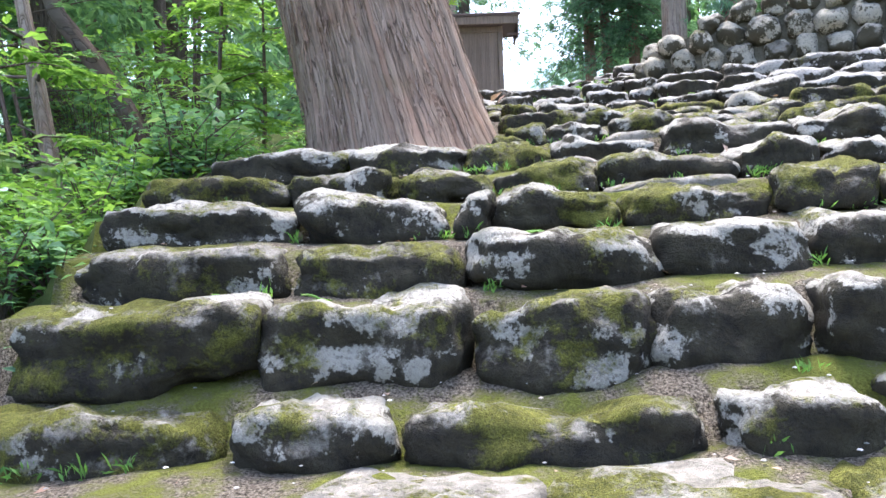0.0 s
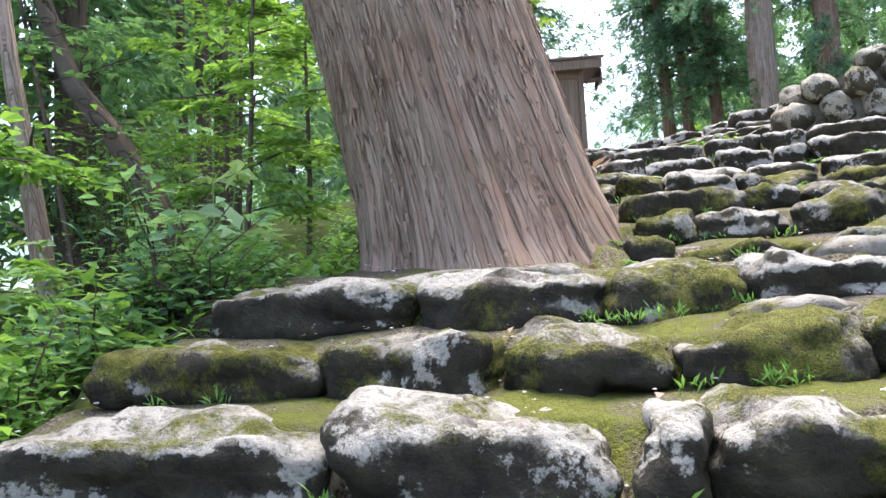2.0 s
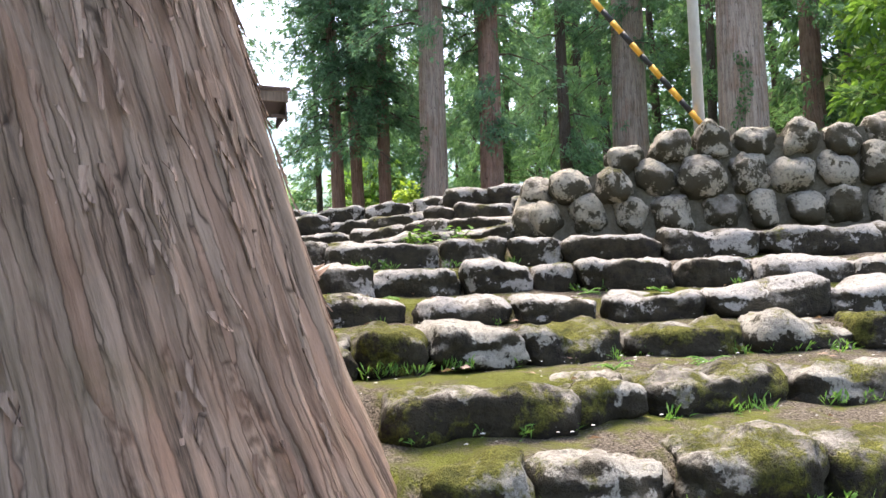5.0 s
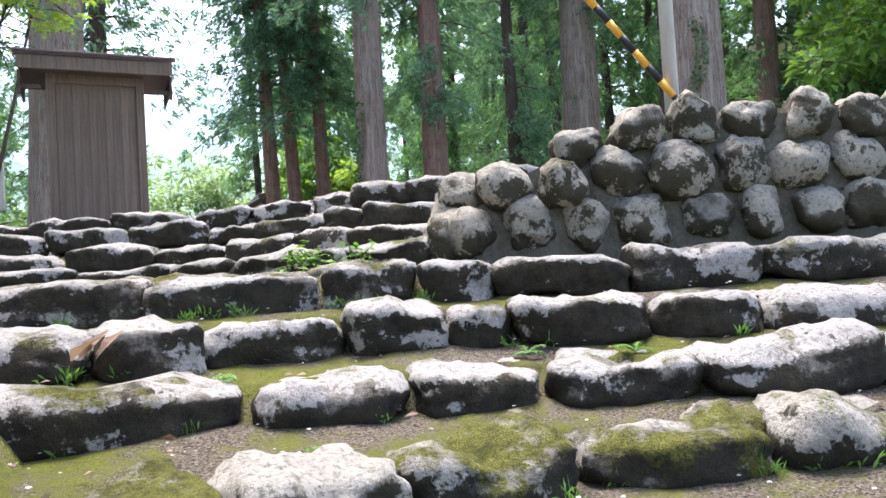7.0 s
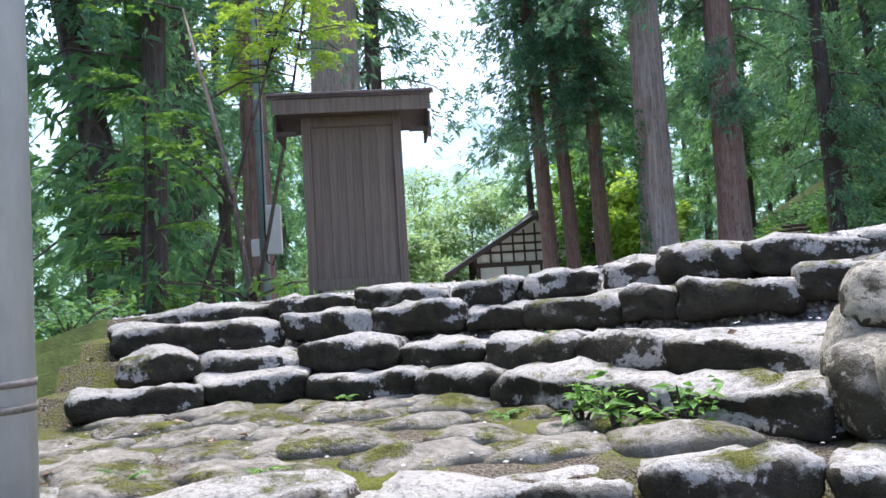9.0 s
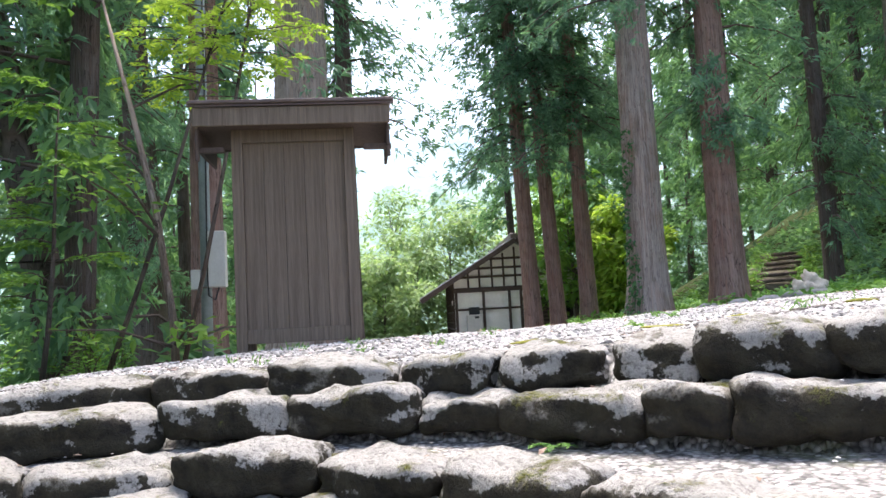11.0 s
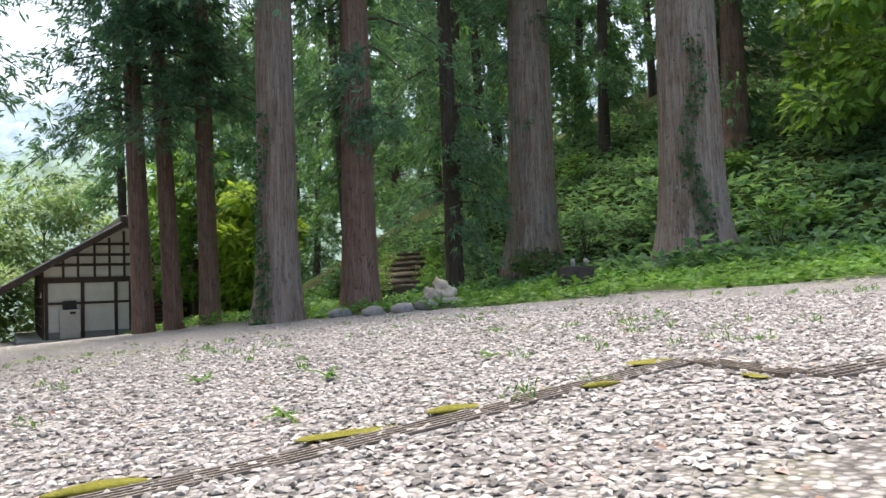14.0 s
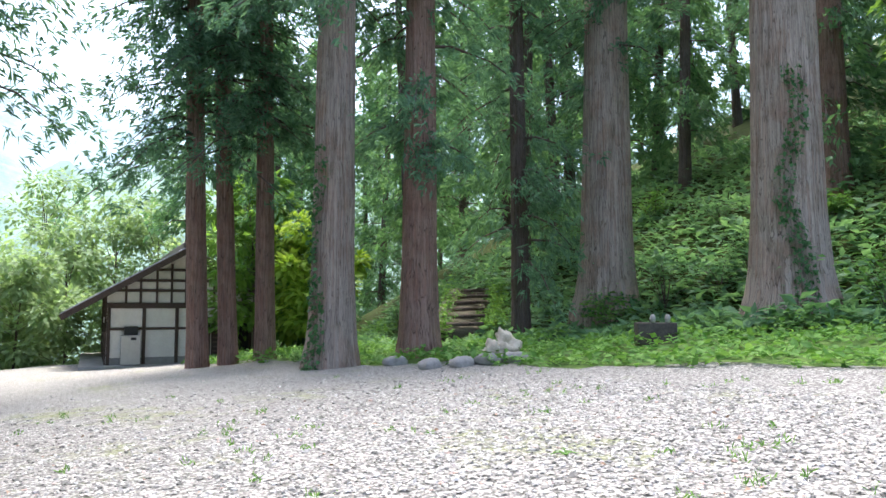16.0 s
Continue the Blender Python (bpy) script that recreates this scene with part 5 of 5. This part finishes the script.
pole(-0.1, 10.2, 3.36, 0.125, 0.1, 8.0, M_STEEL, "grey galvanised steel pole on the landing", (0.36, 0.44, 1.75, 1.78))
pole(4.72, 10.1, 4.15, 0.054, 0.05, 7.0, M_STEEL, "slim grey steel pole behind the boulder wall")
wood_pole = pole(-0.9, 21.0, height(-0.9, 21.0), 0.085, 0.07, 9.0, plain_noise("green_grey_pole", (0.16, 0.19, 0.18), (0.27, 0.31, 0.3), 4, 0.6), "grey-green pole with meter box and cables", (1.2, 3.4, 5.2))
zb = 5.35 - height(-0.9, 21.0)
child("meter_box", box_mesh("meter_box", 0.26, 0.18, 0.86, M_BOX, 0.015), wood_pole, pose(0.2, -0.12, zb))
child("switch_box", box_mesh("switch_box", 0.14, 0.12, 0.3, M_BOX, 0.01), wood_pole, pose(-0.13, -0.1, zb - 0.3))
V, F = tube([(0.05, -0.1, 8.0), (0.06, -0.1, 4.0), (0.04, -0.1, zb), (0.06, -0.14, zb - 0.55), (0.16, -0.16, zb - 0.62), (0.22, -0.14, zb - 0.42)], [0.014] * 6, 6)
child("cable", mesh_from("cable", V, F, M_BLACK, True), wood_pole)
guy = tagged(new("guy_wire_guard"), "black and yellow striped guard tube on a guy wire", "guard tube")
gbase, gtop = Vector((4.78, 10.02, 4.45)), Vector((3.33, 10.7, 6.55))
guy.matrix_basis = pose(*gbase)
gd = gtop - gbase
for i in range(18):
    V, F = tube([gd * (i / 18), gd * ((i + 1) / 18)], [0.028, 0.028], 10)
    child("stripe", mesh_from("stripe", V, F, M_YELLOW if i % 2 else M_BLACK, True), guy)
V, F = tube([gd * -0.04, gd * 2.2], [0.006, 0.006], 6)
child("wire", mesh_from("wire", V, F, M_STEEL, True), guy)

# ---- pale rock, stone trough, low edging stones ----
rz = height(11.4, 25.1)
rock = tagged(new("garden_rock"), "large pale angular rock at the gravel's edge", "rock")
rock.matrix_basis = pose(11.45, 25.1, rz - 0.04) @ Matrix.Scale(0.6, 4)
child("rock_block", stone_mesh("rock_block", 0.75, 0.6, 0.95, 61, M_ROCK, 9, 3.6, 0.24), rock, pose(0.12, 0, 0.36, 8, 14, 20))
child("rock_block", stone_mesh("rock_block", 0.5, 0.5, 0.75, 62, M_ROCK, 9, 4.0, 0.2), rock, pose(-0.33, 0.02, 0.26, -5, 8, 60))
child("rock_block", stone_mesh("rock_block", 0.4, 0.35, 0.4, 63, M_ROCK, 6, 2.8, 0.09), rock, pose(0.5, -0.1, 0.12, 0, 0, 10))
edge_stone = tagged(new("edging_stone", stone_mesh("edging_stone", 0.55, 0.3, 0.24, 64, M_FLAT, 6, 3, 0.04)), "low grey edging stone beside the gravel", "stone", "edging stones")
edge_stone.matrix_basis = pose(10.9, 24.75, height(10.9, 24.75) + 0.06, 0, 0, -20)
for x, y, a in ((10.4, 24.9, 10), (11.35, 24.5, -30), (9.9, 25.3, 25), (10.1, 27.3, 0)):
    copy_thing(edge_stone, pose(x, y, height(x, y) + 0.05, 4, 0, a))
trough = tagged(new("stone_trough"), "dark old stone trough with two small cups on it", "trough")
trough.matrix_basis = pose(13.6, 22.95, height(13.6, 22.95), 0, 0, -35)
for x, y, sx, sy in ((0, -0.2, 0.74, 0.09), (0, 0.2, 0.74, 0.09), (-0.33, 0, 0.09, 0.31), (0.33, 0, 0.09, 0.31)):
    child("side", box_mesh("side", sx, sy, 0.42, plain_noise("dark_trough_stone", (0.03, 0.025, 0.022), (0.1, 0.085, 0.07), 5, 0.85, 0.6, 0.02), 0.02, True), trough, pose(x, y, -0.03))
child("bottom", box_mesh("bottom", 0.6, 0.33, 0.2, M_WOODDARK, 0.01, True), trough, pose(0, 0, 0.0))
for x in (-0.08, 0.2):
    V, F = tube([(0, 0, 0), (0, 0, 0.1), (0, 0, 0.16)], [0.05, 0.055, 0.03], 12)
    child("cup", mesh_from("cup", V, F, M_FLAT, True), trough, pose(x, -0.2, 0.39))

# log steps of the forest path
log_root = tagged(new("forest_path_steps"), "earth path with log-edged steps climbing into the forest", "steps", kind="structure")
path_earth = plain_noise("path_earth", (0.03, 0.028, 0.016), (0.11, 0.09, 0.055), 3)
for i in range(6):
    x, y, z = 14.07 + 0.629 * i, 31.0 + 0.875 * i, 4.82 + 0.217 * i
    V, F = tube([(-0.6, 0, 0), (0.6, 0, 0.03)], [0.065, 0.055], 10)
    child("log", mesh_from("log", V, F, M_BARKDARK, True), log_root, pose(x, y, z, 0, 0, -20 + 7 * (i % 3)))
    child("tread", stone_mesh("tread", 1.35, 1.25, 0.6, 70 + i, path_earth, 6, 5, 0.06), log_root, pose(x, y + 0.55, z - 0.27, 12, 0, -16))
    for e in (-1, 1):
        bush(x + e * 0.95, y - 0.1, 0.55, max(0.6, z - height(x + e * 0.95, y - 0.1) + 0.4), M_FERN if i % 2 else M_LEAF, 1300 + 2 * i + e, 240, 0.16, "bright green shrub beside the forest path")

# ---- drain gratings across the gravel ----
drain = tagged(new("drain_grating"), "long weathered metal drain grating set in gravel", "grating", kind="structure")


def grating(a, b, width):
    a, b = Vector(a), Vector(b)
    d = (b - a)
    ln = d.length
    turn = math.degrees(math.atan2(d.y, d.x))
    n = max(1, round(ln / 1.0))
    for i in range(n):
        m = a.lerp(b, (i + 0.5) / n)
        z = height(m.x, m.y) + 0.01
        zA, zB = [height(*a.lerp(b, f).xy) for f in (i / n, (i + 1) / n)]
        tilt = -math.degrees(math.atan2(zB - zA, ln / n))
        V, F = [], []
        L = ln / n - 0.01
        def add(x0, x1, y0, y1, zz):
            o = len(V)
            for zc in (zz - 0.03, zz):
                V.extend([(x0, y0, zc), (x1, y0, zc), (x1, y1, zc), (x0, y1, zc)])
            F.extend([(o + 4, o + 5, o + 6, o + 7), (o, o + 1, o + 5, o + 4), (o + 1, o + 2, o + 6, o + 5), (o + 2, o + 3, o + 7, o + 6), (o + 3, o, o + 4, o + 7)])
        for q in range(5):
            yy = -width / 2 + width * q / 4
            add(-L / 2, L / 2, yy - 0.006, yy + 0.006, 0.004)
        for q in range(int(L / 0.035) + 1):
            xx = -L / 2 + q * 0.035
            add(xx - 0.004, xx + 0.004, -width / 2, width / 2, 0.0)
        child("grate", mesh_from("grate", V, F, M_GRATE), drain, pose(m.x, m.y, z, 0, tilt, turn))
        child("channel", box_mesh("channel", L, width * 0.98, 0.03, M_BLACK, 0.002), drain, pose(m.x, m.y, z - 0.04, 0, tilt, turn))


grating((-1.2, 14.25, 0), (1.0, 14.0, 0), 0.14)
grating((1.0, 14.0, 0), (5.38, 13.76, 0), 0.14)
grating((5.4, 13.7, 0), (5.22, 13.05, 0), 0.16)
grating((5.22, 12.98, 0), (7.6, 12.5, 0), 0.2)

moss_mat = plain_noise("bright_moss", (0.13, 0.13, 0.02), (0.26, 0.25, 0.05), 14, 0.95, 0.9, 0.02, spec=0.1)
for x, y, L, D, a in ((3.55, 14.0, 0.5, 0.1, -4), (4.05, 13.98, 0.3, 0.09, -4), (5.3, 13.92, 0.35, 0.16, -10), (4.7, 13.72, 0.25, 0.06, -4), (5.1, 13.2, 0.2, 0.1, 60), (6.2, 12.98, 0.4, 0.12, -10), (2.6, 14.05, 0.35, 0.08, -3)):
    me = stone_mesh("moss_patch", L, D, 0.02, int(x * 100), moss_mat, 6, 2.5, 0.012)
    tagged(new("moss_patch", me), "bright yellow-green moss patch beside the drain grating", "moss", "moss patches").matrix_basis = pose(x, y, height(x, y) + 0.012, 0, 0, a)

# ---- gravel: loose pebbles where the walk passes ----
PV, PF = CUBES[3]
PV = PV / np.linalg.norm(PV, axis=1)[:, None]
gP = np.random.default_rng(9)
V, F = [], []
PFa = np.array(PF)
lowV = np.array([(1, 0, 0), (-1, 0, 0), (0, 1, 0), (0, -1, 0), (0, 0, 1), (0.55, 0.55, 0.6), (-0.55, 0.55, 0.6), (0.55, -0.55, 0.6), (-0.55, -0.55, 0.6)], float)
lowF = [(0, 5, 7), (1, 8, 6), (2, 6, 5), (3, 7, 8), (4, 7, 5), (4, 5, 6), (4, 6, 8), (4, 8, 7), (0, 2, 5), (2, 1, 6), (1, 3, 8), (3, 0, 7)]
count = 0
while count < 27000:
    x, y = gP.uniform(-1.0, 10.0), 12.4 + abs(gP.normal(0, 1)) * 4.0
    if y < line_y(STEPS[-1][1], x) + 0.25 or (x > 3.9 and y < 12) or x > forest_edge(y):
        continue
    count += 1
    size = gP.uniform(0.012, 0.029) * (1 + 0.03 * max(0.0, y - 14))
    sc = np.array((1.0, gP.uniform(0.6, 1.0), gP.uniform(0.35, 0.7))) * size
    a = gP.uniform(0, 6.283)
    P = lowV * sc + gP.normal(0, size * 0.12, lowV.shape)
    c, s = math.cos(a), math.sin(a)
    P = np.c_[P[:, 0] * c - P[:, 1] * s + x, P[:, 0] * s + P[:, 1] * c + y, P[:, 2] + height(x, y) + 0.002]
    o = len(V)
    V += list(P)
    F += [tuple(q + o for q in f) for f in lowF]
# loose chips on the steps' treads
for _ in range(1500):
    x, y = gP.uniform(-2, 4), gP.uniform(2, 13.3)
    if x < left_edge(y):
        continue
    size = gP.uniform(0.004, 0.013)
    P = lowV * np.array((1, gP.uniform(0.6, 1), 0.5)) * size + np.array((x, y, height(x, y) + 0.03))
    o = len(V)
    V += list(P)
    F += [tuple(q + o for q in f) for f in lowF]
tagged(new("gravel_pebbles", mesh_from("gravel_pebbles", V, F, M_PEBBLE)), "loose pale grey pebbles on the court", "gravel", kind="stuff")

# ---- weeds, seedlings and fallen leaves ----
for i, (x, y, n_, ln) in enumerate(((1.7, 11.3, 6, 0.1), (0.9, 12.4, 6, 0.1), (0.35, 3.75, 8, 0.16), (0.55, 6.9, 8, 0.16), (1.5, 8.35, 6, 0.1), (1.9, 7.6, 6, 0.1), (2.6, 8.9, 6, 0.09), (-0.75, 4.6, 5, 0.09), (-1.0, 3.45, 6, 0.08), (-0.55, 3.4, 6, 0.08), (2.3, 12.5, 6, 0.1), (1.3, 9.2, 6, 0.1), (0.2, 10.5, 6, 0.09), (0.7, 10.45, 6, 0.09), (2.5, 7.6, 6, 0.1), (3.0, 8.6, 5, 0.09), (0.9, 13.6, 5, 0.1), (3.5, 14.6, 6, 0.1), (4.2, 15.6, 6, 0.12), (3.6, 16.3, 5, 0.1), (6.2, 16.4, 5, 0.1), (5.2, 15.2, 5, 0.1), (-0.6, 5.55, 5, 0.12), (0.45, 5.85, 5, 0.1))):
    fronds(x, y, height(x, y) + 0.02, n_, ln, M_LEAF if i % 2 else M_FERN, 1000 + i, 0.8, "small green seedling between the stones")
for i, (x, y) in enumerate(((2.1, 10.72), (2.32, 10.58), (2.0, 10.95))):
    bush(x, y, 0.2, 0.26, M_LEAF, 1100 + i, 70, 0.07, 'small leafy weed growing at the wall foot')
dead = []
for _ in range(420):
    x, y = rv.uniform(-1.5, 4.0), rv.uniform(2.2, 13.3)
    if x > left_edge(y):
        dead.append(((x, y, height(x, y) + 0.03), (rv.gauss(0, 1), rv.gauss(0, 1), 0.15)))
for _ in range(160):
    x, y = rv.uniform(0, 9), rv.uniform(14, 22)
    dead.append(((x, y, height(x, y) + 0.025), (rv.gauss(0, 1), rv.gauss(0, 1), 0.15)))
tagged(new("fallen_leaves", leaf_mesh("fallen_leaves", dead, M_DEAD, 71, 0.05, 0.5, 0.6)), "small brown fallen leaves scattered over steps and gravel", "leaves", kind="stuff")
pl_ = [((0.69 + rv.gauss(0, 0.03), 9.27 + rv.gauss(0, 0.03), 3.08), (rv.gauss(0, 0.6), -0.3, 0.9)) for _ in range(3)]
tagged(new("dry_leaf", leaf_mesh("dry_leaf", pl_, M_DEAD, 72, 0.17, 0.5, 0.0)), "large curled dry brown leaf on a step", "leaf")
# tufts of grass in the joints
cs = []
for _ in range(150):
    k = rv.randrange(2, 15)
    pts = STEPS[k][1]
    x = rv.uniform(max(pts[0][0], -1.6), min(pts[-1][0], 3.6))
    y = line_y(pts, x) - rv.uniform(0.02, 0.12)
    for _ in range(4):
        cs.append(((x + rv.gauss(0, 0.03), y, height(x, y) + 0.01), (rv.gauss(0, 0.4), rv.gauss(0, 0.4) - 0.2, 1.0)))
for _ in range(260):
    x, y = rv.uniform(0, 11), 13.8 + abs(rv.gauss(0, 5))
    if noise.noise(Vector((x * 0.5, y * 0.5, 1))) > 0.0:
        for _ in range(4):
            cs.append(((x + rv.gauss(0, 0.04), y + rv.gauss(0, 0.04), height(x, y)), (rv.gauss(0, 0.5), rv.gauss(0, 0.5), 1.0)))
tagged(new("grass_tufts", spray_mesh("grass_tufts", cs, M_FERN, 73, 0.06, 0.005, 5, 0.3, 0.3)), "thin green grass tufts in joints and gravel", "grass", kind="stuff")
